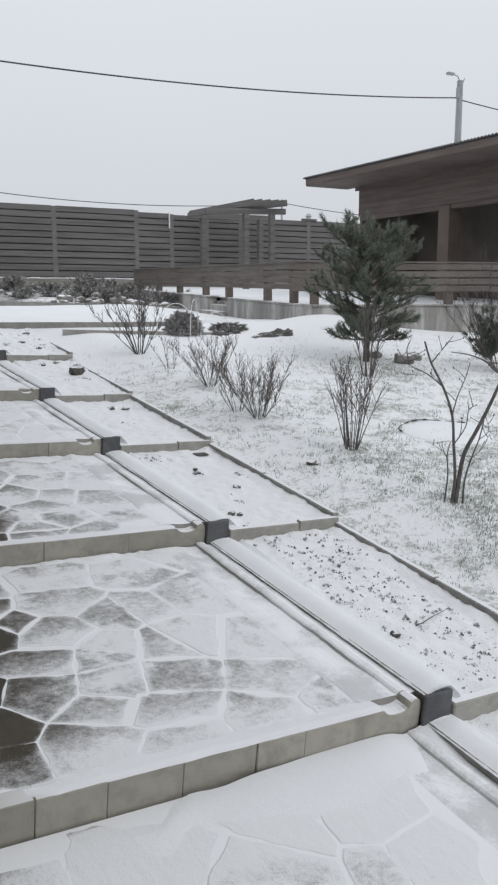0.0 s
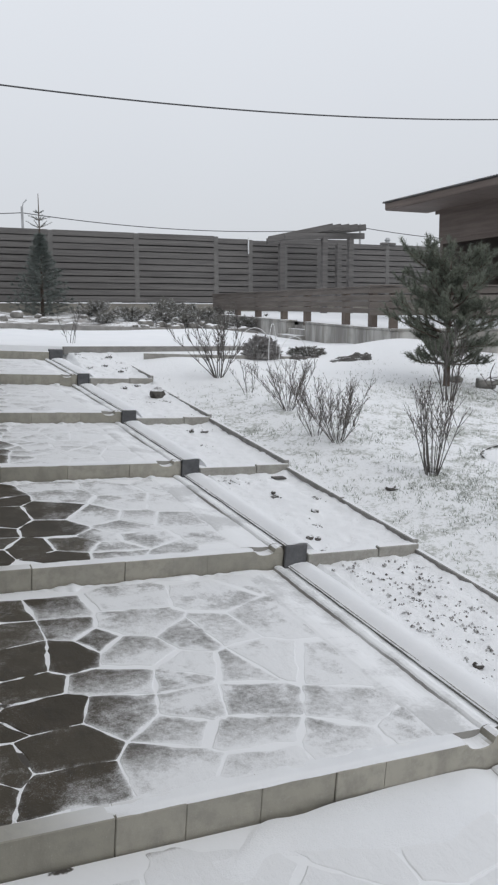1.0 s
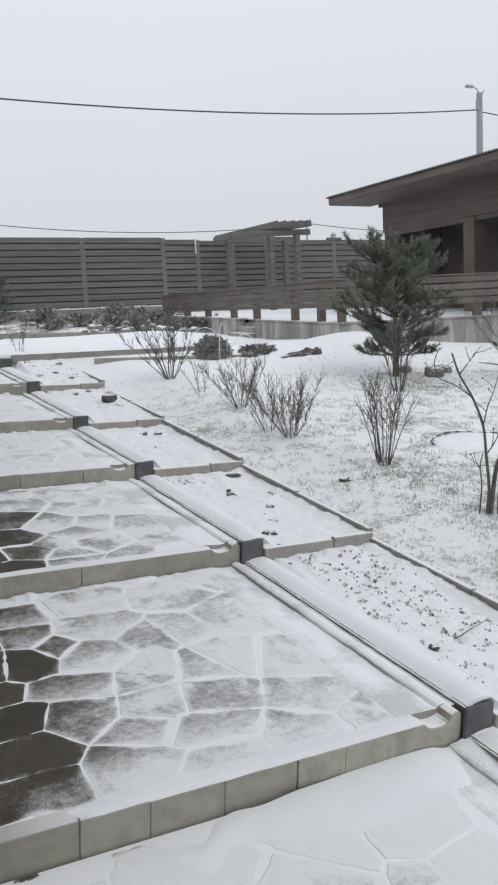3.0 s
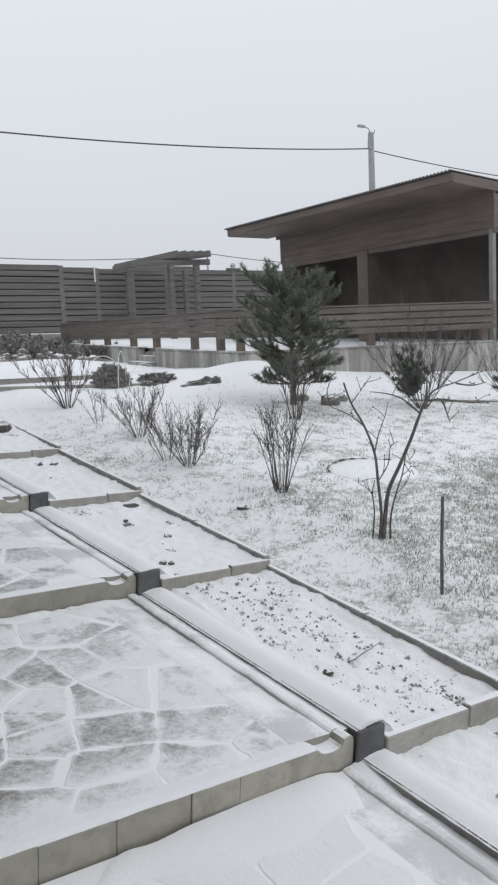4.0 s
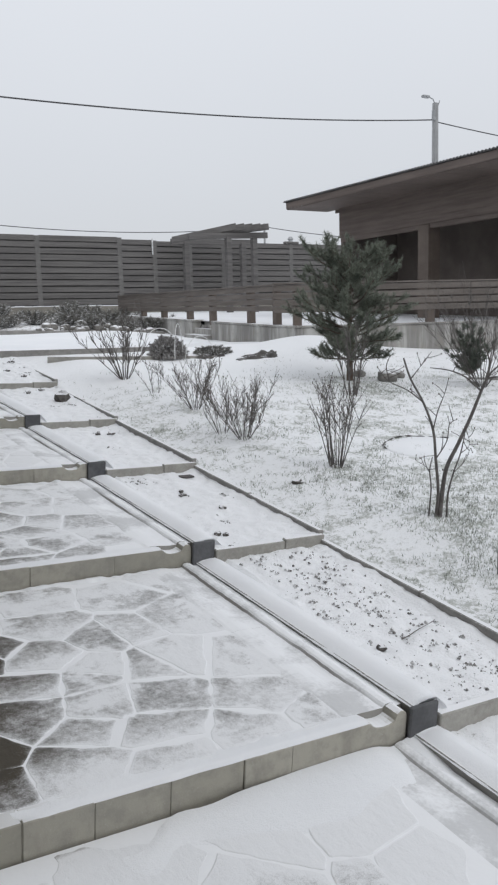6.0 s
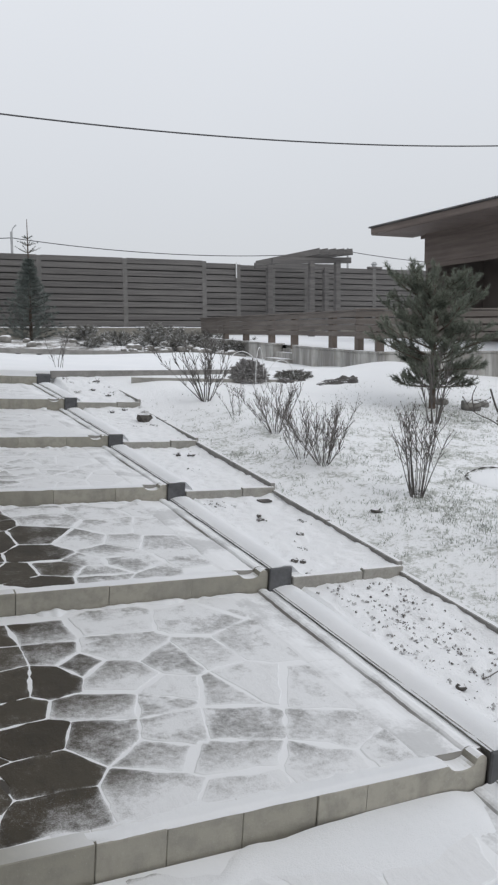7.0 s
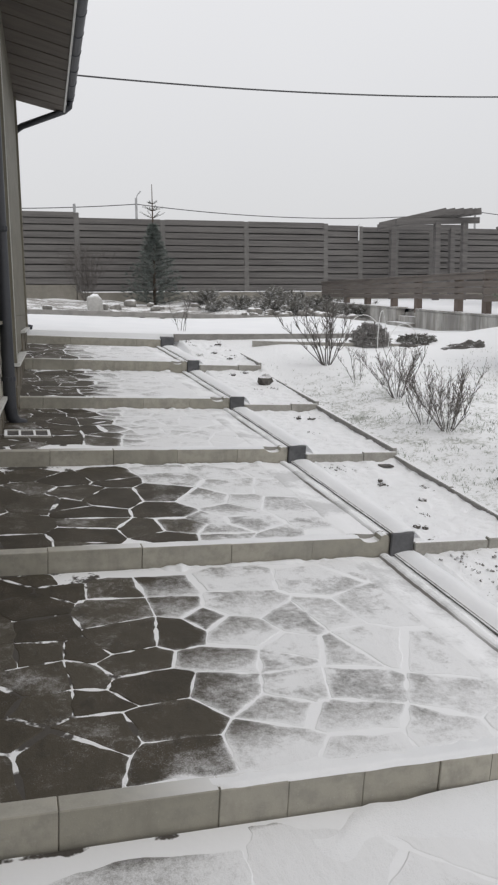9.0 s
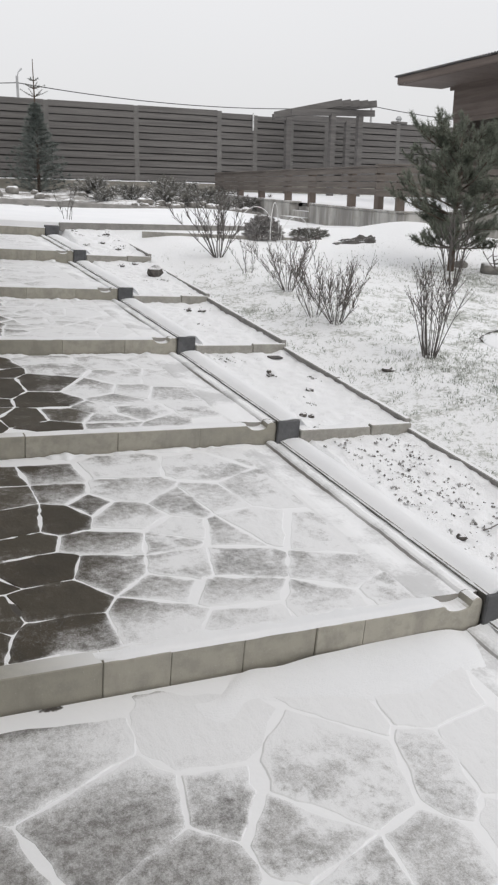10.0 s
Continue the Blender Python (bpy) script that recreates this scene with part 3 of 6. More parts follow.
def flags(x0, y0, x1, y1, size, rng, given=(), wide=1.0):
    """Crazy paving: angular cells round their middles, knots of joints drawn together, joints narrower by the house."""
    seeds = scattered(x0, y0, x1, y1, size, rng)
    if given:
        own = [(Vector(g[:2]), g[2]) for g in given]
        seeds = [o for o, _ in own] + [s for s in seeds if all((s - o).length > r + size * 0.45 for o, r in own)]
        push = [r * r for _, r in own] + [0.018] * (len(seeds) - len(own))
    # small stones fitted between the large ones
    for s in scattered(x0, y0, x1, y1, size * 0.6, rng):
        if not given and rng.random() < 0.30 and min((s - o).length for o in seeds) > size * 0.42:
            seeds.append(s)
    if not given:
        push = [size_of(s) for s in seeds]
    knots, cells = [], []
    for s, ps in zip(seeds, push):
        if not (x0 < s.x < x1 and y0 < s.y < y1):
            continue
        poly = [Vector(q) for q in ((x0, y0), (x1, y0), (x1, y1), (x0, y1))]
        for o, po in zip(seeds, push):
            r = (o - s).length
            if o is not s and r < 5 * size:
                poly = clip(poly, (o + s) / 2 + (o - s) * (ps - po) / (2 * r * r), (o - s) / r)
                if len(poly) < 3:
                    break
        if len(poly) < 3:
            continue
        ring = []
        for p in poly:
            near = [k for k, q in enumerate(knots) if (q - p).length < 0.055]
            if near:
                k = min(near, key=lambda w: (knots[w] - p).length)
            else:
                knots.append(p)
                k = len(knots) - 1
            if k not in ring:
                ring.append(k)
        if len(ring) >= 3:
            cells.append((s, ring))
    moved = []
    for p in knots:
        v = noise.noise_vector((p.x * 8.0, p.y * 8.0, 4.0)) * (0.065 if given else 0.075)
        inside = x0 + 0.03 < p.x < x1 - 0.03, y0 + 0.03 < p.y < y1 - 0.03
        moved.append(Vector((p.x + (v.x if inside[0] else 0), p.y + (v.y if inside[1] else 0))))
    for s, ring in cells:
        poly = [moved[k] for k in ring]
        area = sum(a.x * e.y - a.y * e.x for a, e in zip(poly, poly[1:] + poly[:1])) / 2
        if area < 0.004:
            continue
        yield drawn_in(poly, wide * (0.0024 + 0.0056 * smooth(0.5, 1.2, s.x)), 0.25, 3.0 if s.x > 0.8 else 3.8)


def flagstone(poly, z, rng, parent, worn=0.018):
    """One stone with broken edges, its origin at its own middle."""
    c = sum(poly, Vector((0, 0))) / len(poly)
    pts = []
    for i, p in enumerate(poly):
        a, b = poly[i - 1], poly[(i + 1) % len(poly)]
        for q in (a, b):
            k = min(0.3, rng.uniform(0.003, 0.010) / max((q - p).length, 1e-4))
            pts.append(p.lerp(q, k))
        e = (b - p).length
        n = int(e / 0.045)
        nrm = Vector((-(b - p).y, (b - p).x)) / max(e, 1e-4)
        for t in range(1, n + 1):
            f = t / (n + 1)
            q = p.lerp(b, f)
            bow = (0.024 * noise.noise((q.x * 6, q.y * 6, 1)) + 0.008 * noise.noise((q.x * 21, q.y * 21, 3))) * math.sin(math.pi * f)
            pts.append(q + nrm * (bow + rng.uniform(-0.003, 0.003)))
    bm = bmesh.new()
    lift, tx, ty = rng.uniform(-0.0015, 0.0015), rng.uniform(-0.005, 0.005), rng.uniform(-0.005, 0.005)
    rim = bm.verts.layers.float.new("rim")
    pts = [p - c for p in pts]
    reach = min(p.length for p in pts)
    rings = []
    for inset, h, e in ((0.0, -0.03, 1.0), (0.0, -0.0035, 1.0), (0.006, -0.0008, 0.85), (min(worn, 0.4 * reach), 0.0, 0.0)):
        ring = []
        for p in pts:
            q = p * (1 - inset / max(p.length, 0.02))
            v = bm.verts.new((q.x, q.y, h + lift + tx * q.x + ty * q.y))
            v[rim] = e
            ring.append(v)
        rings.append(ring)
    n = len(pts)
    for r, s in zip(rings, rings[1:]):
        for i in range(n):
            bm.faces.new((r[i], r[(i + 1) % n], s[(i + 1) % n], s[i]))
    bm.faces.new(rings[-1])
    part("flagstone", bm, STONE_M, parent, m=Matrix.Translation((c.x, c.y, z)))


def channel_bm(y0, y1, z, front):
    """The drain channel along the paving's edge: a shallow trough with a raised outer rim and a gap before the kerb, partly filled by snow."""
    prof = [(2.045, -0.012, 0), (2.09, -0.003, 0), (2.135, -0.002, 0), (2.165, -0.008, 1), (2.20, -0.018, 1), (2.24, -0.024, 1), (2.268, -0.024, 1), (2.281, -0.020, 0.8), (2.286, -0.001, 0),
            (2.295, 0.006, 0), (2.318, 0.009, 0), (2.338, 0.004, 0), (2.346, -0.006, 0), (2.352, -0.012, 0), (2.385, -0.010, 0), (2.388, -0.16, 0), (2.045, -0.16, 0)]
    bm = bmesh.new()
    ys = [y0 + (y1 - y0) * i / 48 for i in range(49)]
    rows = []
    for y in ys:
        fill = min(0.8, max(0.15, 0.42 + 0.9 * noise.noise((y * 1.1, 6.0, z * 3)))) + (0.5 * smooth(0.40, 0.14, y - y0) * (0.9 - min(0.8, max(0.15, 0.42 + 0.9 * noise.noise((y * 1.1, 6.0, z * 3))))) if front else 0.0)
        row = []
        for x, h, f in prof:
            if x < 2.14 and h > -0.1:
                # the snow's inner edge feathers out over the paving
                x += 0.03 * noise.noise((y * 4.0, 1.0, z)) * (1 if x < 2.06 else 0.4)
            hh = h * (1 - fill * f) if h > -0.1 else h
            if h > -0.1:
                hh += 0.004 * noise.noise((y * 4, x * 7, 2 + z)) + 0.002 * noise.noise((y * 19, x * 19, 5 + z))
            row.append(bm.verts.new((x + 0.004 * noise.noise((y * 3, x * 2, z)) + 0.003 * noise.noise((y * 23, x * 9, z)), y, z + hh)))
        rows.append(row)
    n = len(prof)
    for a, b in zip(rows, rows[1:]):
        for i in range(n):
            bm.faces.new((a[i], a[(i + 1) % n], b[(i + 1) % n], b[i]))
    bm.faces.new(rows[0])
    bm.faces.new(rows[-1][::-1])
    bmesh.ops.recalc_face_normals(bm, faces=bm.faces[:])
    return bm


def snow_ridge_bm(x0, x1, y0, y1, z, z_out, h, seed):
    """Snow lying rounded along the top of a kerb."""
    bm = bmesh.new()
    n = max(4, int((y1 - y0) / 0.03))
    rows = []
    for j in range(n + 1):
        y = y0 + (y1 - y0) * j / n
        row = []
        for i in range(7):
            f = i / 6
            bulge = math.sin(math.pi * f) ** 0.6
            wob = 0.006 * noise.noise((y * 3.1, seed, f * 2)) + 0.004 * noise.noise((y * 17, seed, f * 2))
            row.append(bm.verts.new((x0 + (x1 - x0) * f + wob, y, z + (z_out - z) * smooth(0.45, 1.0, f) + h * bulge * (0.7 + 0.3 * smooth(0.0, 0.10, min(y - y0, y1 - y))) * (0.9 + 0.25 * noise.noise((y * 2.2, seed + 5, 0))))))
        rows.append(row)
    for a, b in zip(rows, rows[1:]):
        for i in range(6):
            bm.faces.new((a[i], a[i + 1], b[i + 1], b[i]))
    bm.faces.new(rows[0])
    bm.faces.new(rows[-1][::-1])
    return bm


def bed_bm(y0, y1, z, seed, rise, kerb_top):
    bm = bmesh.new()
    nx, ny = 40, max(8, int((y1 - y0) / 0.022))
    grid = []
    for j in range(ny + 1):
        y = y0 + (y1 - y0) * j / ny
        row = []
        for i in range(nx + 1):
            x = X_BED - 0.01 + (X_EDGE + 0.01 - X_BED) * i / nx
            h = 0.022 * noise.noise((x * 3, y * 3, seed)) + 0.014 * noise.noise((x * 11, y * 11, seed)) + 0.009 * noise.noise((x * 27, y * 27, seed))
            h += 0.045 * smooth(X_BED + 0.14, X_BED, x) + 0.02 * smooth(X_EDGE - 0.12, X_EDGE, x)
            # kept under the ridge of snow along the side kerb
            top = min(z + h + rise * j / ny, kerb_top - 0.03 + 0.35 * smooth(X_BED + 0.05, X_BED + 0.30, x))
            row.append(bm.verts.new((x, y, top)))
        grid.append(row)
    grid.insert(0, [bm.verts.new((v.co.x, v.co.y, v.co.z - 0.25)) for v in grid[0]])
    for a, b in zip(grid, grid[1:]):
        for i in range(nx):
            bm.faces.new((a[i], a[i + 1], b[i + 1], b[i]))
    return bm


def left_end(y):
    return wall_x(y) - 0.12


def bed_rise(k):
    """Each bed climbs towards the board of the next one."""
    return (0.075, 0.070, 0.066, 0.058, 0.11, 0.165)[k]


def terraces():
    rng = random.Random(5)
    spans = [(-1.6, STEP_Y[0], -0.125, -0.205)] + [(STEP_Y[i], STEP_Y[i + 1], STEP_Z[i], BED_Z[i]) for i in range(5)]
    for k, (y0, y1, z, zb) in enumerate(spans):
        y_in = y0 + (0.07 if k else 0.0)
        xl = left_end((y0 + y1) / 2) - 0.1
        pave = solid("pavement", box_bm(xl, y_in, z - 0.2, X_PAVE, y1 - 0.016, z - 0.0045), JOINT_M, "terrace of dark flagstones, bare by the house and snow-covered beyond", "paving", "terraces", "structure", SLOPE)
        given = (STONES_LOW, STONES_BACK + STONES_MID + STONES_FRONT, SECOND_BACK + SECOND_FRONT)[k] if k < 3 else ()
        for poly in flags(xl, y_in + 0.008, X_PAVE - 0.004, y1 - 0.024, 0.30 if k else 0.42, rng, given, 1.0 if k else 1.15):
            flagstone(poly, z - 0.002, rng, pave, 0.04 if k else 0.06)
        # drain channel and its kerb
        drain = thing("drain_channel", SLOPE, "shallow concrete drain channel lined with snow", "drain", "drain channels")
        n = 2
        for i in range(n):
            a, e = y0 + (y1 - y0) * i / n, y0 + (y1 - y0) * (i + 1) / n
            part("trough", channel_bm(a + (0.079 if k and not i else 0), e - (0.006 if i else 0.0005), z + (0.004 if k else -0.004), i == 0 and k > 0), TROUGH_M, drain)
        kerb = thing("side_kerb", SLOPE, "side kerb under a rounded ridge of snow with a dark end", "kerb", "side kerbs")
        top = z + 0.012 if k else z + 0.024
        part("kerb_stone", box_bm(X_KERB + 0.027, y0 + (0.004 if k else 0), z - 0.2, X_BED - 0.004, y1 - 0.01, top + 0.001, 0.004), EDGE_M, kerb)
        part("snow_cap", snow_ridge_bm(X_KERB + 0.020, X_BED + 0.15, y0 + 0.006, y1 - 0.012, top - 0.006, zb - 0.05, 0.036 if k else 0.03, k), SNOW_M, kerb, "rounded ridge of snow", True)
        if k:
            part("end_face", box_bm(X_KERB - 0.004, y0 - 0.018, z - 0.17, X_BED + 0.006, y0 + 0.003, top + 0.012, 0.006), DARK_END_M, kerb, "dark bitumen-coated end")
            riser(k, y0, z)
        # flower bed
        bed = solid("flower_bed", bed_bm(y0 + 0.005, y1 + (0.06 if k == 5 else -0.002), zb, k * 3.7, bed_rise(k), top), SOIL_M, "bare garden bed under patchy snow between kerbs", "garden bed", "flower beds", "structure", SLOPE, True)
        if k:
            half = (X_BED + X_EDGE) / 2 + 0.12
            for a, b in ((X_BED + 0.012, half), (half + 0.006, X_EDGE + 0.03)):
                part("bed_board", box_bm(a, y0 - 0.03, zb - 0.2, b, y0 + 0.022, zb + 0.022 + (0.01 if b > half else 0), 0.006), BED_KERB_M, bed)
        n = 2 if k else 3
        for i in range(n):
            a, b = y0 + (y1 - y0) * i / n, y0 + (y1 - y0) * (i + 1) / n
            bm = box_bm(X_EDGE, a + 0.004, zb - 0.2, X_EDGE + 0.045, b - 0.004, zb + 0.060 + rng.uniform(-0.006, 0.006), 0.006)
            for v in bm.verts:
                v.co.z += (0.06 if k else 0.085) * (v.co.y - y0) / (y1 - y0)
            part("edging_board", bm, EDGE_M, bed)
    bm = bmesh.new()
    nx, ny = 60, 14
    grid = []
    for j in range(ny + 1):
        f = j / ny
        row = []
        for i in range(nx + 1):
            x = 0.55 + (X_KERB + 0.028 - 0.55) * i / nx
            w = 0.30 + 0.35 * smooth(0.6, 2.2, x) + 0.12 * noise.noise((x * 1.7, 0, 9)) + 0.05 * noise.noise((x * 6, 0, 4))
            gap = 0.12 * smooth(1.9, 0.8, x) * max(0.0, 0.55 + 1.2 * noise.noise((x * 5, 3, 1)))
            y = STEP_Y[0] - 0.006 - gap - w * (1 - f)
            h = -0.014 + (0.022 * smooth(0.5, 2.0, x) + 0.010) * smooth(0.0, 1.0, f) ** 1.3 + 0.006 * noise.noise((x * 4, y * 4, 2)) - 0.03 * smooth(0.9, 1.0, f) * smooth(1.5, 0.5, x) - 0.06 * smooth(1.05, 0.55, x)
            row.append(bm.verts.new((x, y, -0.125 + h - 0.026 * math.exp(-((x - X_CHANNEL - 0.11) / 0.065) ** 2) - 0.05 * (1 - f) * smooth(X_CHANNEL - 0.35, X_CHANNEL + 0.15, x))))
        grid.append(row)
    for a, b in zip(grid, grid[1:]):
        for i in range(nx):
            bm.faces.new((a[i], a[i + 1], b[i + 1], b[i]))
    solid("snow_drift", bm, SNOW_M, "smooth snow drift along the foot of the lowest step", "snow", kind="stuff", m=SLOPE, smooth=True)
    # the last riser, against the path
    riser(6, STEP_Y[5], STEP_Z[5])
    last = thing("side_kerb", SLOPE, "dark end of the uppermost side kerb", "kerb", "side kerbs")
    part("end_face", box_bm(X_KERB - 0.004, STEP_Y[5] - 0.018, 0.30, X_BED + 0.05, STEP_Y[5] + 0.10, 0.622, 0.006), DARK_END_M, last)


def notched_block(x0, x1, y0, y1, z):
    """The outermost block of a step: a rounded notch lets the drain's water over, a rounded horn closes it."""
    top = [(x0, z)]
    top += [(2.130 + 0.036 * math.sin(a), z - 0.024 * (1 - math.cos(a))) for a in (0.0, 0.4, 0.8, 1.1)]
    top += [(2.225 - 0.060 * math.cos(a), z - 0.012 - 0.022 * math.sin(a)) for a in (0.35, 0.8, 1.2, 1.57, 2.0, 2.4, 2.8)]
    top += [(2.286, z - 0.008), (2.294, z + 0.004), (2.318, z + 0.012), (2.338, z + 0.006), (x1 - 0.003, z - 0.006), (x1, z - 0.025)]
    ring = top + [(x1, z - 0.19), (x0, z - 0.19)]
    bm = bmesh.new()
    fronts = []
    for y, inset in ((y0, 0.004), (y0 + 0.004, 0.0), (y1, 0.0)):
        # the horn's outer corner is rounded back from the front
        fronts.append([bm.verts.new((px, y + 0.012 * smooth(2.29, x1, px) * (1 if y < y1 else 0), pz - (inset if pz > z - 0.1 else 0))) for px, pz in ring])
    n = len(ring)
    for a, b in zip(fronts, fronts[1:]):
        for i in range(n):
            bm.faces.new((a[i], a[(i + 1) % n], b[(i + 1) % n], b[i]))
    bm.faces.new(fronts[0])
    bm.faces.new(fronts[-1][::-1])
    bmesh.ops.recalc_face_normals(bm, faces=bm.faces[:])
    bmesh.ops.triangulate(bm, faces=[f for f in bm.faces if len(f.verts) > 4])
    return bm


def foot_snow(y, z, seed):
    """Small uneven lumps of snow blown against the foot of a step."""
    bm = bmesh.new()
    rows = []
    n = 150
    for i in range(n + 1):
        x = 0.55 + (2.12 - 0.55) * i / n
        lump = 0.5 + 1.3 * noise.noise((x * 4.5, seed, 0.0)) + 0.7 * noise.noise((x * 17, seed, 2.0))
        h = max(0.0, lump) * 0.022 * smooth(0.55, 1.1, x)
        w = 0.018 + 0.04 * max(0.0, lump)
        off = 0.006 + 0.012 * max(0.0, 0.5 + noise.noise((x * 7, seed, 5.0)))
        rows.append([bm.verts.new(c) for c in ((x, y - off, z - 0.008), (x, y - off - 0.006, z - 0.004 + 0.9 * h), (x, y - off - 0.5 * w, z - 0.005 + h), (x, y - off - w, z - 0.008 + 0.2 * h), (x, y - off - w - 0.012, z - 0.012))])
    for a, b in zip(rows, rows[1:]):
        for i in range(4):
            bm.faces.new((a[i], a[i + 1], b[i + 1], b[i]))
    return bm


def riser(k, y, z):
    """One step: limestone kerb blocks half a metre long, the outermost hollowed for the drain."""
    rng = random.Random(40 + k)
    step = thing("terrace_step", SLOPE, "low step of pale limestone kerb blocks with a snowy top", "step", "terrace steps")
    x = X_KERB - 0.005
    joints = {1: (1.775, 1.563, 1.265, 0.986, 0.744, 0.225), 2: (1.84, 1.333, 0.81, 0.29), 3: (1.91, 1.404, 0.89, 0.40), 4: (1.92, 1.43, 0.93, 0.43), 5: (1.9, 1.4, 0.9, 0.4)}.get(k, (1.98, 1.5, 1.0, 0.5))
    cuts = [x, *joints]
    while cuts[-1] > left_end(y):
        cuts.append(cuts[-1] - 0.5)
    for b, a in zip(cuts, cuts[1:]):
        j = rng.uniform(-0.004, 0.004)
        if b == x and k < 6:
            part("kerb_block", notched_block(a + 0.0008, b, y - 0.004, y + 0.078, z), KERB_M, step, "end block hollowed for the drain")
            continue
        bm = box_bm(a + 0.0008, y - 0.004 + j, z - 0.19, b - 0.0008, y + 0.078 + j, z + rng.uniform(-0.002, 0.002), 0.0035)
        part("kerb_block", bm, KERB_M, step)
    x = 2.125 if k < 6 else x
    if 1 < k < 6:
        part("foot_snow", foot_snow(y - 0.004, STEP_Z[k - 2], k), SNOW_M, step, "broken line of snow at the foot of the blocks", True)
    bm = bmesh.new()
    n = 60
    x_in = 0.62 + 0.1 * noise.noise((k, 2.0, 0)) + (0.4 if k > 1 else 0)
    rows = []
    for i in range(n + 1):
        u = x_in + (x + 0.017 - x_in) * i / n
        h = 0.009 * smooth(0, 0.2, i / n) * (1 + 0.4 * noise.noise((u * 5, k, 1))) - 0.004 * (1 - smooth(0, 0.12, i / n))
        ya = y - 0.003 - 0.004 * noise.noise((u * 9, k, 3)) + 0.075 * (1 - smooth(0, 0.12, i / n))
        rows.append([bm.verts.new((u, ya, z - 0.002)), bm.verts.new((u, ya + 0.004, z + h * 0.8)), bm.verts.new((u, ya + 0.035, z + h)), bm.verts.new((u, y + 0.11 + 0.05 * noise.noise((u * 5, k, 5)) + 0.03 * noise.noise((u * 19, k, 5)), z - 0.007))])
    for a, b in zip(rows, rows[1:]):
        for i in range(3):
            bm.faces.new((a[i], b[i], b[i + 1], a[i + 1]))
    part("snow_cap", bm, SNOW_M, step, "thin layer of snow on the blocks", True)


terraces()


# ---- the house beside the paving ----
def wall_panel(bm, y0, y1, z0, z1, off=0.0, thick=0.25):
    """A slab of wall along the house's line between y0 and y1."""
    vs = []
    for z in (z0, z1):
        for y, back in ((y0, 0), (y1, 0), (y1, 1), (y0, 1)):
            yy = min(y, 7.899) if y0 < 7.9 else max(y, 7.9)
            vs.append(bm.verts.new((wall_x(yy) + off - back * thick, y, z)))
    for f in ((0, 3, 2, 1), (4, 5, 6, 7), (0, 1, 5, 4), (1, 2, 6, 5), (2, 3, 7, 6), (3, 0, 4, 7)):
        bm.faces.new([vs[i] for i in f])


def siding_board(y0, y1, z0, z1, off):
    """One lap board: its lower edge stands proud of the one below."""
    bm = bmesh.new()
    vs = []
    for z, o in ((z0, off + 0.018), (z1, off + 0.004)):
        for y, back in ((y0, 0), (y1, 0), (y1, 1), (y0, 1)):
            yy = min(y, 7.899) if y0 < 7.9 else max(y, 7.9)
            vs.append(bm.verts.new((wall_x(yy) + (o if not back else off - 0.01), y, z)))
    for f in ((0, 3, 2, 1), (4, 5, 6, 7), (0, 1, 5, 4), (1, 2, 6, 5), (2, 3, 7, 6), (3, 0, 4, 7)):
        bm.faces.new([vs[i] for i in f])
    return bm


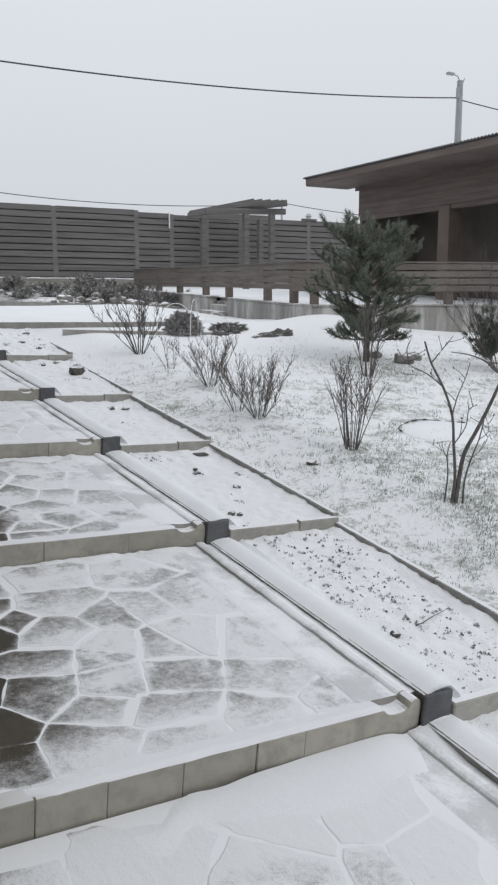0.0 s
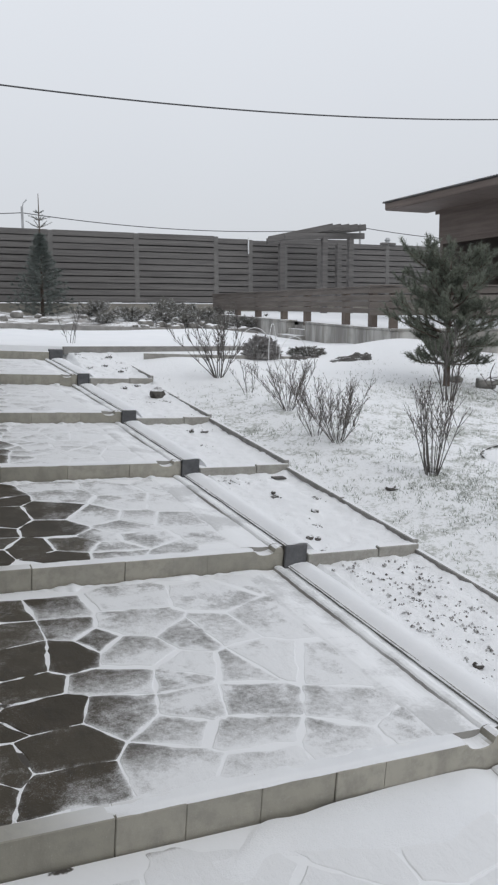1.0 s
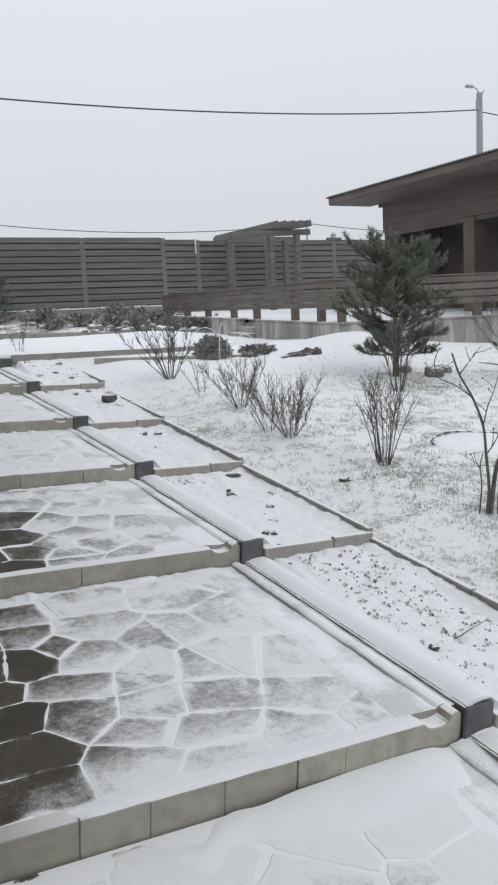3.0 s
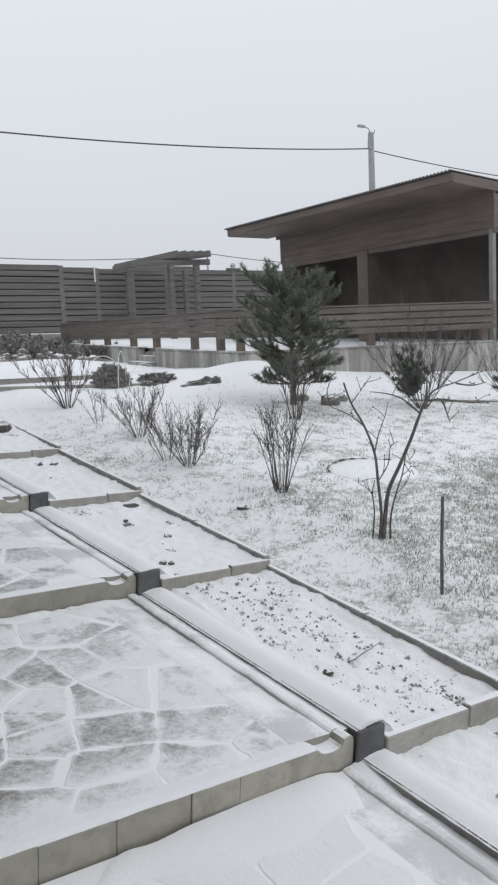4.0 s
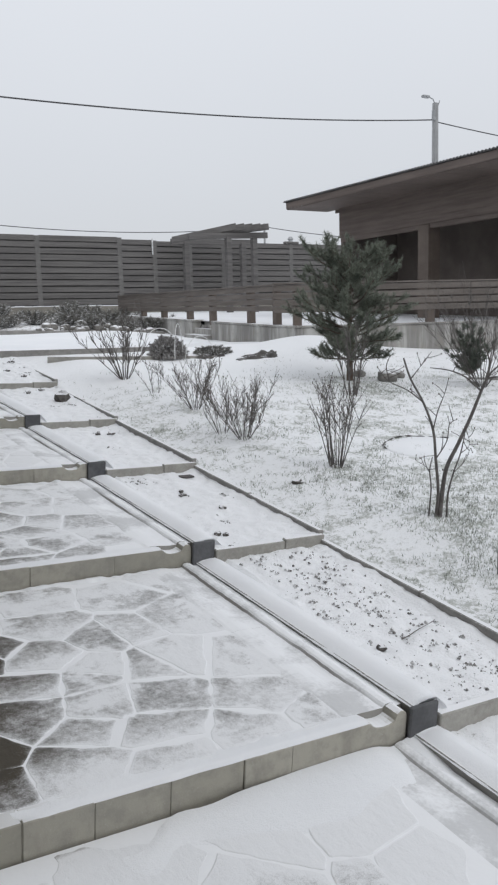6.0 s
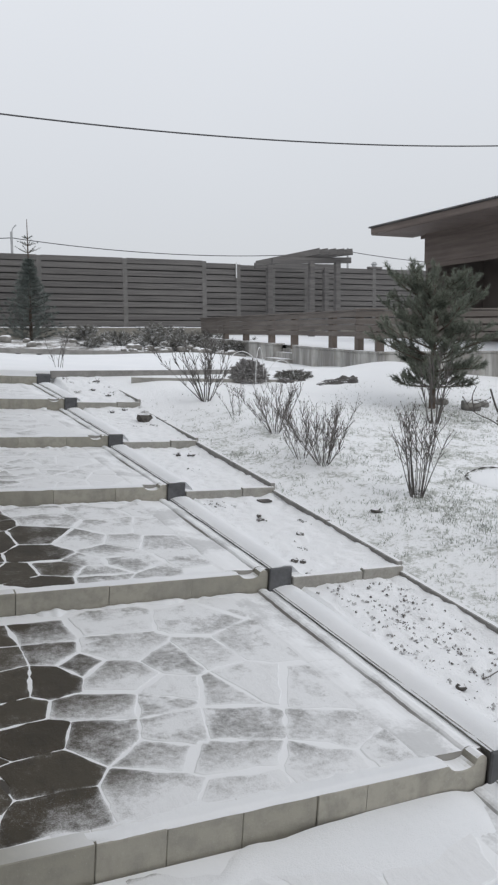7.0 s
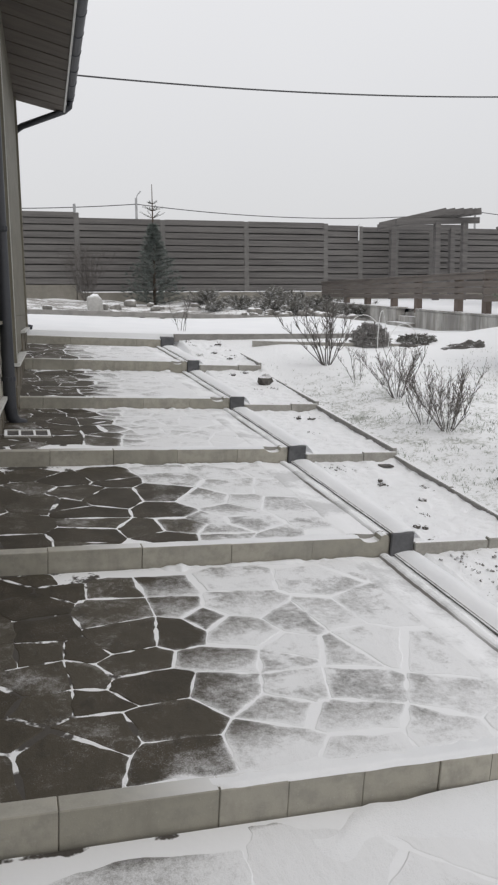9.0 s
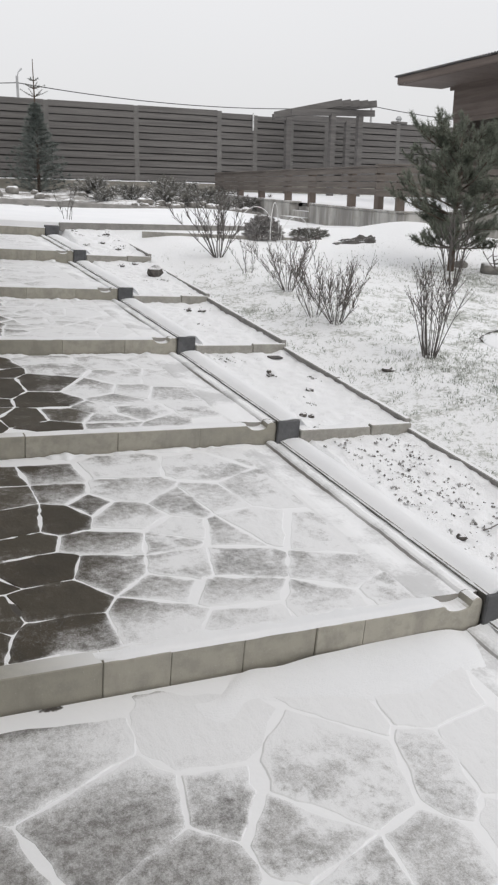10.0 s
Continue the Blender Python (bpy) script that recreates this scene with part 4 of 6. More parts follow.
def house():
    ob = thing("house", pose(0, 0, 0), "low house with beige lap siding, stone plinth and wide brown eaves", "house")
    bm = bmesh.new()
    wall_panel(bm, -1.8, 7.9, -0.6, 4.86, -0.03)
    part("wall", bm, UPPER_M, ob)
    bm = bmesh.new()
    wall_panel(bm, 7.9, 12.9, 0.2, 4.86, -0.03, 0.6)
    part("wall", bm, SIDING_M, ob)
    bm = bmesh.new()
    vs = [bm.verts.new(c) for c in ((-6, 12.6, -0.6), (0.35, 12.6, -0.6), (0.35, 12.6, 4.9), (-6, 12.6, 4.78), (-6, 12.86, -0.6), (0.35, 12.86, -0.6), (0.35, 12.86, 4.9), (-6, 12.86, 4.78))]
    for f in ((0, 1, 2, 3), (7, 6, 5, 4), (0, 4, 5, 1), (3, 2, 6, 7), (1, 5, 6, 2), (0, 3, 7, 4)):
        bm.faces.new([vs[i] for i in f])
    part("end_wall", bm, SIDING_M, ob)
    part("end_wall", box_bm(-6, -1.82, -0.6, wall_x(-1.8) - 0.03, -1.6, 4.8), SIDING_M, ob)
    part("back_wall", box_bm(-6.2, -1.82, -0.6, -6.004, 12.86, 4.76), SIDING_M, ob)
    rng = random.Random(3)
    # plinth of upright stones under a flashing that climbs with the ground
    for y0, y1, zt in ((-1.8, 7.9, 0.93), (7.9, 10.3, 1.20), (10.3, 12.9, 1.45)):
        y = y0
        while y < y1 - 0.05:
            w = min(rng.uniform(0.14, 0.34), y1 - y)
            low = (SLOPE @ Vector((0.1, y, ([-0.125] + STEP_Z)[sum(1 for s in STEP_Y if s <= y)]))).z - 0.12
            z = low
            while z < zt - 0.03:
                h = min(rng.uniform(0.18, 0.4), zt - 0.02 - z)
                bm = bmesh.new()
                wall_panel(bm, y + 0.006, y + w - 0.006, z + 0.006, z + h - 0.004, rng.uniform(0.008, 0.022), 0.06)
                part("plinth_stone", bm, PLINTH_M, ob)
                z += h
            y += w
        bm = bmesh.new()
        wall_panel(bm, y0, y1 - 0.004, zt - 0.012, zt + 0.018, 0.055, 0.09)
        part("flashing", bm, FLASH_M, ob, "pale metal flashing with a little snow")
    # siding
    z = 0.96
    while z < 1.55:
        part("siding_board", siding_board(-1.8, 7.78, z, min(z + 0.2, 1.58), 0.0), SIDING_M, ob)
        z += 0.2
    bm = bmesh.new()
    wall_panel(bm, -1.8, 7.78, 1.582, 1.61, 0.05, 0.08)
    part("ledge", bm, CORNER_M, ob, "narrow ledge board dusted with snow")
    z = 1.62
    while z < 4.7:
        part("siding_board", siding_board(-1.8, 6.78, z, z + 0.2, -0.02), UPPER_M, ob)
        z += 0.2
    bm = bmesh.new()
    wall_panel(bm, 6.79, 7.786, 1.62, 4.82, 0.006, 0.05)
    part("corner_panel", bm, UPPER_M, ob, "broad plain board beside the downspout")
    z = 1.25
    while z < 4.5:
        bm = bmesh.new()
        wall_panel(bm, 8.12, 12.74, z + 0.001, z + 0.399, 0.002, 0.04)
        part("siding_board", bm, SIDE_M, ob)
        z += 0.4
    for y0, y1, z0 in ((7.79, 7.898, 0.95), (7.902, 8.11, 1.22), (12.75, 12.9, 1.47)):
        bm = bmesh.new()
        wall_panel(bm, y0, y1, z0, 4.83, 0.03, 0.08)
        part("corner_board", bm, CORNER_M, ob)
    bm = bmesh.new()
    wall_panel(bm, 7.903, 7.918, 1.23, 4.82, 0.036, 0.02)
    part("corner_trim", bm, FLASH_M, ob, "thin pale trim on the wall's corner")
    # window above the ledge
    win = thing("window", pose(0, 0, 0), "", "")
    win.parent = ob
    for y0, y1, z0, z1 in ((3.75, 5.5, 2.15, 2.24), (3.75, 5.5, 3.62, 3.7), (5.40, 5.5, 2.24, 3.62), (3.75, 3.85, 2.24, 3.62), (4.58, 4.65, 2.24, 3.62)):
        bm = bmesh.new()
        wall_panel(bm, y0, y1, z0, z1, 0.05, 0.08)
        part("window_frame", bm, FRAME_M, win)
    for y0, y1 in ((3.85, 4.58), (4.65, 5.40)):
        bm = bmesh.new()
        wall_panel(bm, y0, y1, 2.24, 3.62, 0.012, 0.03)
        part("pane", bm, GLASS_M, win)
    bm = bmesh.new()
    wall_panel(bm, 3.7, 5.56, 2.11, 2.148, 0.06, 0.09)
    part("sill", bm, FRAME_M, win)
    # roof: soffit boards, fascia, roof sheet, gutter
    def eave(y):
        return 1.10 + 0.04 * (y - 12.9)
    y, k = -2.0, 0
    while y < 12.95:
        bm = bmesh.new()
        w = 0.22
        zs = 4.83 + (0.004 if k % 2 else 0.0)
        vs = [bm.verts.new(c) for c in ((wall_x(min(y, 7.8)) - 0.1, y, zs), (eave(y), y, zs - 0.25), (eave(y + w), y + w - 0.012, zs - 0.25), (wall_x(min(y, 7.8)) - 0.1, y + w - 0.012, zs))]
        ws = [bm.verts.new(v.co + Vector((0, 0, 0.02))) for v in vs]
        bm.faces.new(vs[::-1])
        bm.faces.new(ws)
        for i in range(4):
            bm.faces.new((vs[i], vs[(i + 1) % 4], ws[(i + 1) % 4], ws[i]))
        part("soffit_board", bm, SOFFIT_M, ob)
        y += w
        k += 1
    bm = bmesh.new()
    tri = [(eave(-2.0) + 0.02, -2.0, 4.80), (eave(12.98) + 0.02, 12.98, 4.80), (-4.5, 12.98, 6.9), (-4.5, -2.0, 6.9)]
    vs = [bm.verts.new(c) for c in tri]
    ws = [bm.verts.new(Vector(c) + Vector((0, 0, 0.08))) for c in tri]
    bm.faces.new(vs[::-1])
    bm.faces.new(ws)
    for i in range(4):
        bm.faces.new((vs[i], vs[(i + 1) % 4], ws[(i + 1) % 4], ws[i]))
    part("roof", bm, ROOF_M, ob)
    part("fascia", beam_between((eave(-2.0) + 0.014, -2.0, 4.705), (eave(12.98) + 0.014, 12.98, 4.705), 0.024, 0.27), FLASH_M, ob, "pale edge strip of the eave")
    # half-round gutter
    bm = bmesh.new()
    rows = []
    for y in (-2.0, 4.0, 9.0, 12.98):
        rows.append([bm.verts.new((eave(y) + 0.10 + 0.068 * math.cos(a), y, 4.80 + 0.075 * math.sin(a))) for a in (math.pi + math.pi * i / 8 for i in range(9))] + [bm.verts.new((eave(y) + 0.10 + 0.06 * math.cos(a), y, 4.80 + 0.066 * math.sin(a))) for a in (math.pi * 2 - math.pi * i / 8 for i in range(9))])
    n = 18
    for a, b in zip(rows, rows[1:]):
        for i in range(n):
            bm.faces.new((a[i], a[(i + 1) % n], b[(i + 1) % n], b[i]))
    bm.faces.new(rows[0][::-1])
    bm.faces.new(rows[-1])
    gut = part("gutter", bm, GUTTER_M, ob, "dark half-round rain gutter", True)
    for i in range(22):
        y = -1.6 + 0.68 * i
        bm = bmesh.new()
        tube(bm, [(eave(y) + 0.10 + 0.071 * math.cos(a), y, 4.80 + 0.078 * math.sin(a)) for a in (math.pi + math.pi * j / 6 for j in range(7))], [0.005] * 7, 4)
        part("bracket", bm, GUTTER_M, gut)
    # downspouts
    def spout(pts, r, name, label):
        bm = bmesh.new()
        tube(bm, pts, [r] * len(pts), 10)
        return part(name, bm, GUTTER_M, ob, label, True)
    wx = wall_x(7.6)
    d = spout([(wx + 0.075, 7.62, 4.70), (wx + 0.075, 7.62, 0.84), (wx + 0.085, 7.625, 0.76), (wx + 0.12, 7.64, 0.70), (wx + 0.19, 7.67, 0.675)], 0.055, "downspout", "dark round downspout with a curved shoe")
    for z in (1.1, 2.4, 3.7):
        bm = bmesh.new()
        tube(bm, [(wx + 0.075, 7.62, z - 0.02), (wx + 0.075, 7.62, z + 0.02)], [0.063, 0.063], 10)
        part("clamp", bm, GUTTER_M, d)
    ye = 12.86
    spout([(eave(ye) + 0.1, ye, 4.745), (eave(ye) + 0.09, ye, 4.66), (eave(ye) + 0.02, ye, 4.60), (0.50, ye + 0.03, 4.36), (0.40, ye + 0.09, 4.30)], 0.048, "offset_pipe", "")
    spout([(0.36, 12.97, 4.30), (0.36, 12.97, 1.62), (0.37, 12.97, 1.53), (0.42, 12.96, 1.47), (0.50, 12.95, 1.45)], 0.045, "downspout", "dark downspout at the far corner")
    return ob


house()


# ---- boundary fence ----
FENCE_Y = 23.5


def fence_run():
    ob = thing("fence", pose(0, FENCE_Y, 0), "tall dark board fence with horizontal slats on a concrete base", "fence")
    rng = random.Random(8)
    xs = [-7.9, -5.4, -2.9, -0.4, 2.10, 4.50, 6.97, 9.46, 10.60, 11.80, 13.0, 14.2, 15.6, 18.1, 20.6, 23.1, 25.6, 28.1]
    tops = [4.55] * 3 + [4.40] + [4.25] * 3 + [4.19, 4.16, 4.15, 4.16, 4.18, 4.19] + [4.20] * 4
    lows = [2.5] * 3 + [2.43] + [2.25] * 3 + [2.2] * 10
    for i, (a, b, zt, zl) in enumerate(zip(xs, xs[1:], tops, lows)):
        part("post", box_bm(a - 0.075, -0.06, zl - 0.3, a + 0.075, 0.06, max(zt, tops[max(i - 1, 0)]) - 0.012, 0.01), POST_M, ob)
        n = int(round((zt - zl) / 0.182))
        for k in range(n):
            z = zl + (zt - zl) * k / n
            h = (zt - zl) / n
            y = -0.048 if k % 2 else -0.040
            bm = box_bm(a + 0.06, y - 0.012, z + 0.17 * h + rng.uniform(-0.006, 0.006), b - 0.06, y + 0.012, z + h, 0.003)
            part("slat", bm, FENCE_M, ob)
        # the gaps' shade is put into the backing's darker colour
        part("backing", box_bm(a + 0.06, 0.03, zl, b - 0.06, 0.045, zt - 0.02), FENCE_BACK_M, ob, "backing boards behind the slats, gap shade put into their colour")
    part("post_cap", box_bm(2.03, -0.05, 4.4, 2.1, 0.02, 4.62, 0.01), GALV_M, ob, "pale stub on the post")
    part("post_cap", box_bm(10.50, -0.10, 3.75, 10.54, -0.06, 4.24, 0.01), WHITE_M, ob, "pale strip on the post")
    part("post_cap", box_bm(15.35, -0.10, 4.19, 15.9, 0.05, 4.26, 0.015), FENCE_M, ob, "dark ledge on the fence's top")
    bm = bmesh.new()
    tube(bm, [(15.6, -0.03, 4.25), (15.6, -0.03, 4.31), (15.6, -0.03, 4.34), (15.6, -0.03, 4.42)], [0.08, 0.07, 0.11, 0.05], 8)
    part("post_cap", bm, GALV_M, ob, "small grey cap on the fence's top")
    return ob


fence_run()
for a, b, zt in ((-8.0, 2.02, 2.43), (2.04, 28.2, 2.22)):
    solid("plinth_wall", box_bm(a, FENCE_Y - 0.16, 0.9, b, FENCE_Y + 0.12, zt, 0.01), BASE_M, "low concrete base wall under the fence, snow along its top", "wall", "fence base walls", "structure")
bm = bmesh.new()
for i in range(12):
    a = 3.6 + 0.52 * i
    box_bm(a, FENCE_Y - 0.165, 2.224, a + 0.5 - 0.12 * (i % 3), FENCE_Y - 0.05, 2.248 + 0.008 * (i % 2), 0, bm)
solid("ledge_snow", bm, SNOW_M, "thin broken line of snow along the fence's base wall", "snow", kind="stuff")

# ---- raised terrace with retaining wall and rail ----
CORNER, R_END, L_END = Vector((8.15, 12.0)), Vector((13.0, 10.36)), Vector((8.2, 20.6))
DECK_Z = 1.52


def deck_z(y):
    """The raised yard climbs gently away from its corner."""
    return DECK_Z + 0.042 * max(0.0, y - 12.2)


def upright_wall(a, b, z0, h, thick, side, low=0.3):
    """A wall from a to b in plan, its top h over the yard's level; side gives the way its thickness goes."""
    d = (b - a).normalized()
    nrm = Vector((-d.y, d.x)) * side * thick
    bm = bmesh.new()
    n = max(2, int((b - a).length / 0.5))
    rows = []
    for i in range(n + 1):
        p = a.lerp(b, i / n)
        q = p + nrm
        w = 0.006 * noise.noise((p.x, p.y, 2))
        zt = deck_z(p.y) + h
        zb = zt - z0
        rows.append([bm.verts.new((p.x + w, p.y + w, zb)), bm.verts.new((p.x - w, p.y - w, zt)), bm.verts.new((q.x, q.y, zt)), bm.verts.new((q.x, q.y, zb))])
    for r, s in zip(rows, rows[1:]):
        for i in range(4):
            bm.faces.new((r[i], r[(i + 1) % 4], s[(i + 1) % 4], s[i]))
    bm.faces.new(rows[0])
    bm.faces.new(rows[-1][::-1])
    bmesh.ops.recalc_face_normals(bm, faces=bm.faces[:])
    return bm


R_DIR = (R_END - CORNER).normalized()
R_FAR = CORNER + R_DIR * 14
L_DIR = (L_END - CORNER).normalized()
GAP0, GAP1 = Vector((8.17, 15.25)), Vector((8.175, 16.15))
for a, b, s in ((CORNER, R_FAR, 1), (CORNER, GAP0, -1), (GAP1, L_END, -1)):
    solid("retaining_wall", upright_wall(a, b, 1.2, 0.0, 0.22, s), CONC_M, "stained concrete retaining wall with snow on its edge", "wall", "retaining walls", "structure")
    cop = upright_wall(a - (b - a).normalized() * 0.03 + Vector((-0.015, -0.015)), b + Vector((-0.015, -0.015)), 0.034, 0.04, 0.28, s)
    solid("wall_coping", cop, CONC_M, "thin concrete coping under snow", "coping", "wall copings", "structure")


def deck_bm():
    bm = bmesh.new()
    xs = [8.36 + 0.9 * i for i in range(25)]
    ys = [7.6 + 0.5 * i for i in range(33)]
    grid = []
    for y in ys:
        row = []
        for x in xs:
            edge = CORNER.y + (x - CORNER.x) * R_DIR.y / R_DIR.x + 0.2
            yy = max(y, edge)
            row.append(bm.verts.new((x, yy, deck_z(yy) + 0.02 + 0.01 * noise.noise((x, yy, 4)))))
        grid.append(row)
    for a, b in zip(grid, grid[1:]):
        for i in range(len(xs) - 1):
            if len({v.co.to_tuple(4) for v in (a[i], a[i + 1], b[i + 1], b[i])}) == 4:
                bm.faces.new((a[i], a[i + 1], b[i + 1], b[i]))
    return bm


solid("raised_terrace", deck_bm(), SNOW_M, "raised yard under untrodden snow behind the wall", "terrace", kind="structure", smooth=True)


def steps_in_wall():
    ob = thing("garden_steps", pose(0, 0, 0), "two short concrete steps with snow in the wall's gap", "steps")
    for i, h in enumerate((-0.26, -0.14, -0.01)):
        o = Vector((-0.22 + 0.26 * i, 0))
        part("tread", upright_wall(GAP0 + o + Vector((0, 0.01)), GAP1 + o - Vector((0, 0.01)), 0.5, h, 0.5, -1), CONC_M, ob)
    part("landing", box_bm(8.40, 15.0, 0.9, 9.2, 16.4, deck_z(15.2) - 0.03), CONC_M, ob)
    return ob


steps_in_wall()


def railing(a, b, stops, tops, lows, label):
    """Boards on posts; tops and lows are the heights of the boarding's edges at both ends."""
    ob = thing("railing", pose(0, 0, 0), label, "railing", "terrace railings")
    d = (b - a).normalized()
    inn = Vector((-d.y, d.x)) * (1 if d.x > 0.5 else -1) * 0.11
    L = (b - a).length

    def height(f, k):
        lo, hi = lows[0] + (lows[1] - lows[0]) * f, tops[0] + (tops[1] - tops[0]) * f
        return lo + (hi - lo) * k
    for s in stops:
        f = s / L
        p = a + d * s + inn
        bm = box_bm(-0.07, -0.06, deck_z(p.y) - 0.05, 0.07, 0.06, height(f, 1.0) - 0.01, 0.006)
        part("post", bm, SHED_POST_M, ob, m=Matrix.Translation((p.x, p.y, 0)) @ Matrix.Rotation(math.atan2(d.y, d.x), 4, "Z"))
    out = inn - inn.normalized() * 0.085
    rng = random.Random(int(a.x * 10))
    cuts = [0.0, L * 0.34, L * 0.67, L]
    for k in range(4):
        for s, e in zip(cuts, cuts[1:]):
            p, q = a + d * (s + 0.004) + out, a + d * (e - 0.004) + out
            h = (height(0, 1) - height(0, 0)) / 4
            zs = height(s / L, (k + 0.5) / 4) + rng.uniform(-0.006, 0.006)
            ze = height(e / L, (k + 0.5) / 4) + rng.uniform(-0.006, 0.006)
            part("board", beam_between((p.x, p.y, zs), (q.x, q.y, ze), 0.026, h * 0.76), RAIL_M, ob)
    p, q = a + out + inn * 0.3, b + out + inn * 0.3
    part("top_rail", beam_between((p.x, p.y, tops[0] + 0.012), (q.x, q.y, tops[1] + 0.012), 0.13, 0.025), RAIL_M, ob, "flat top board with a line of snow")
    return ob


railing(CORNER - R_DIR * 0.4, R_END, (0.45, 2.95, 5.3), (2.28, 2.28), (1.77, 1.77), "low railing of weathered brown boards on the concrete wall")
railing(CORNER + L_DIR * 0.1, L_END, (0.7, 1.65, 3.25, 4.35, 5.75, 7.0, 8.3), (2.28, 2.40), (1.80, 2.02), "low board railing along the wall, snow on its top board")


# ---- the open shed on the raised terrace ----
def shed():
    ob = thing("shed", pose(0, 0, 0), "dark brown open-fronted timber shed with a corrugated roof", "shed")
    x0, y0, y1, x1 = 13.05, 10.45, 17.3, 19.0

    def roof_z(x):
        return 4.64 - 0.06 * (x - 11.85)
    # corrugated roof sheet
    bm = bmesh.new()
    rows = []
    n = 420
    for i in range(n + 1):
        y = 10.40 + (18.0 - 10.40) * i / n
        h = 0.018 * math.sin(i * math.pi / 2.5)
        rows.append([bm.verts.new((x, y, roof_z(x) + h + dz)) for dz in (0.0, -0.008) for x in (11.80, 20.0)])
    for a, b in zip(rows, rows[1:]):
        bm.faces.new((a[0], a[1], b[1], b[0]))
        bm.faces.new((a[2], b[2], b[3], a[3]))
        bm.faces.new((a[0], b[0], b[2], a[2]))
        bm.faces.new((a[1], a[3], b[3], b[1]))
    part("roof", bm, ROOF_M, ob, "grey corrugated roof sheet")
    part("fascia", box_bm(11.86, 10.41, 4.46, 11.89, 17.95, 4.612, 0.004), SHED_M, ob)
    for xa, xb in ((11.895, 15.9), (15.91, 19.9)):
        bm = bmesh.new()
        vs = [bm.verts.new((x, y, roof_z(x) - dz)) for x in (xa, xb) for y in (10.405, 10.432) for dz in (0.03, 0.20)]
        for f in ((0, 1, 3, 2), (4, 6, 7, 5), (0, 4, 5, 1), (2, 3, 7, 6), (0, 2, 6, 4), (1, 5, 7, 3)):
            bm.faces.new([vs[i] for i in f])
        part("verge_board", bm, SHED_M, ob)
    # soffit boards under the wide eave
    for i in range(12):
        y = 10.435 + 0.64 * i
        part("soffit_board", box_bm(11.882, y, 4.44, x0 + 0.1, min(y + 0.63, 17.95), 4.458), SHED_M, ob)
    for i in range(26):
        x = x0 + 0.12 + 0.26 * i
        if x < 19.6:
            part("rafter", beam_between((x, 10.44, roof_z(x) - 0.13), (x, 17.6, roof_z(x) - 0.13), 0.05, 0.14), SHED_M, ob) if i % 3 == 0 else None
    # boarded upper walls
    for k in range(5):
        z = 3.70 + 0.15 * k
        part("wall_board", box_bm(x0, y0 + 0.02, z + 0.001, x0 + 0.03 + 0.002 * (k % 2), y1, z + 0.149, 0.002), SHED_M, ob)
        part("wall_board", box_bm(x0 + 0.04, y0 - 0.012 - 0.003 * (k % 2), z + 0.001, x1, y0 + 0.018, min(z + 0.149, 4.33), 0.002), SHED_M, ob)
    part("corner_board", box_bm(x0 - 0.012, y0 - 0.02, 3.68, x0 + 0.035, y0 + 0.015, 4.43, 0.004), SHED_POST_M, ob)
    part("beam", box_bm(x0 + 0.04, y0 + 0.03, 3.60, x0 + 0.16, y1, 3.72, 0.006), SHED_M, ob)
    # posts
    part("post", box_bm(x0 + 0.03, y0 + 0.05, DECK_Z, x0 + 0.13, y0 + 0.15, 3.69, 0.006), GREY_POST_M, ob, "grey weathered post")
    part("post", box_bm(x0 + 0.0, 14.0, DECK_Z, x0 + 0.35, 14.35, 3.69, 0.008), SHED_POST_M, ob, "broad boarded brown pillar")
    # walls
    part("back_wall", box_bm(14.9, y0 + 0.42, DECK_Z, 15.0, y1 - 0.1, 4.3), SHED_DARK_M, ob, "dark inner back wall")
    part("end_wall", box_bm(x0 + 0.05, y1 - 0.1, DECK_Z, 17.3, y1, 4.42), SHED_DARK_M, ob)
    for i in range(7):
        part("front_board", box_bm(x0 + 0.42 + 0.135 * i, y0 + 0.03, DECK_Z, x0 + 0.554 + 0.135 * i, y0 + 0.06 + 0.002 * (i % 2), 3.72, 0.002), SHED_DARK_M, ob)
    part("side_wall", box_bm(x0 + 1.4, y0 + 0.3, DECK_Z, 17.2, y0 + 0.4, 3.30), SHED_M, ob)
    return ob


shed()


def pergola():
    ob = thing("pergola", pose(0, 0, 0), "dark timber pergola with stepped rafter ends before the fence", "pergola")
    for x, y in ((12.05, 21.4), (12.93, 21.4), (11.4, 22.9), (13.4, 22.9)):
        part("post", box_bm(x - 0.08, y - 0.08, DECK_Z, x + 0.08, y + 0.08, 4.12, 0.008), FENCE_M, ob)
    part("beam", beam_between((10.75, 21.4, 4.10), (13.4, 21.4, 4.20), 0.09, 0.17), FENCE_M, ob)
    part("beam", beam_between((10.9, 22.9, 4.10), (13.7, 22.9, 4.14), 0.09, 0.17), FENCE_M, ob)
    for i in range(5):
        x = 12.28 + 0.25 * i
        part("rafter", beam_between((x - 1.75, 22.0, 4.05 + 0.04 * i), (x, 21.3 - 0.05 * i, 4.42), 0.10, 0.18), FENCE_M, ob)
    return ob


pergola()


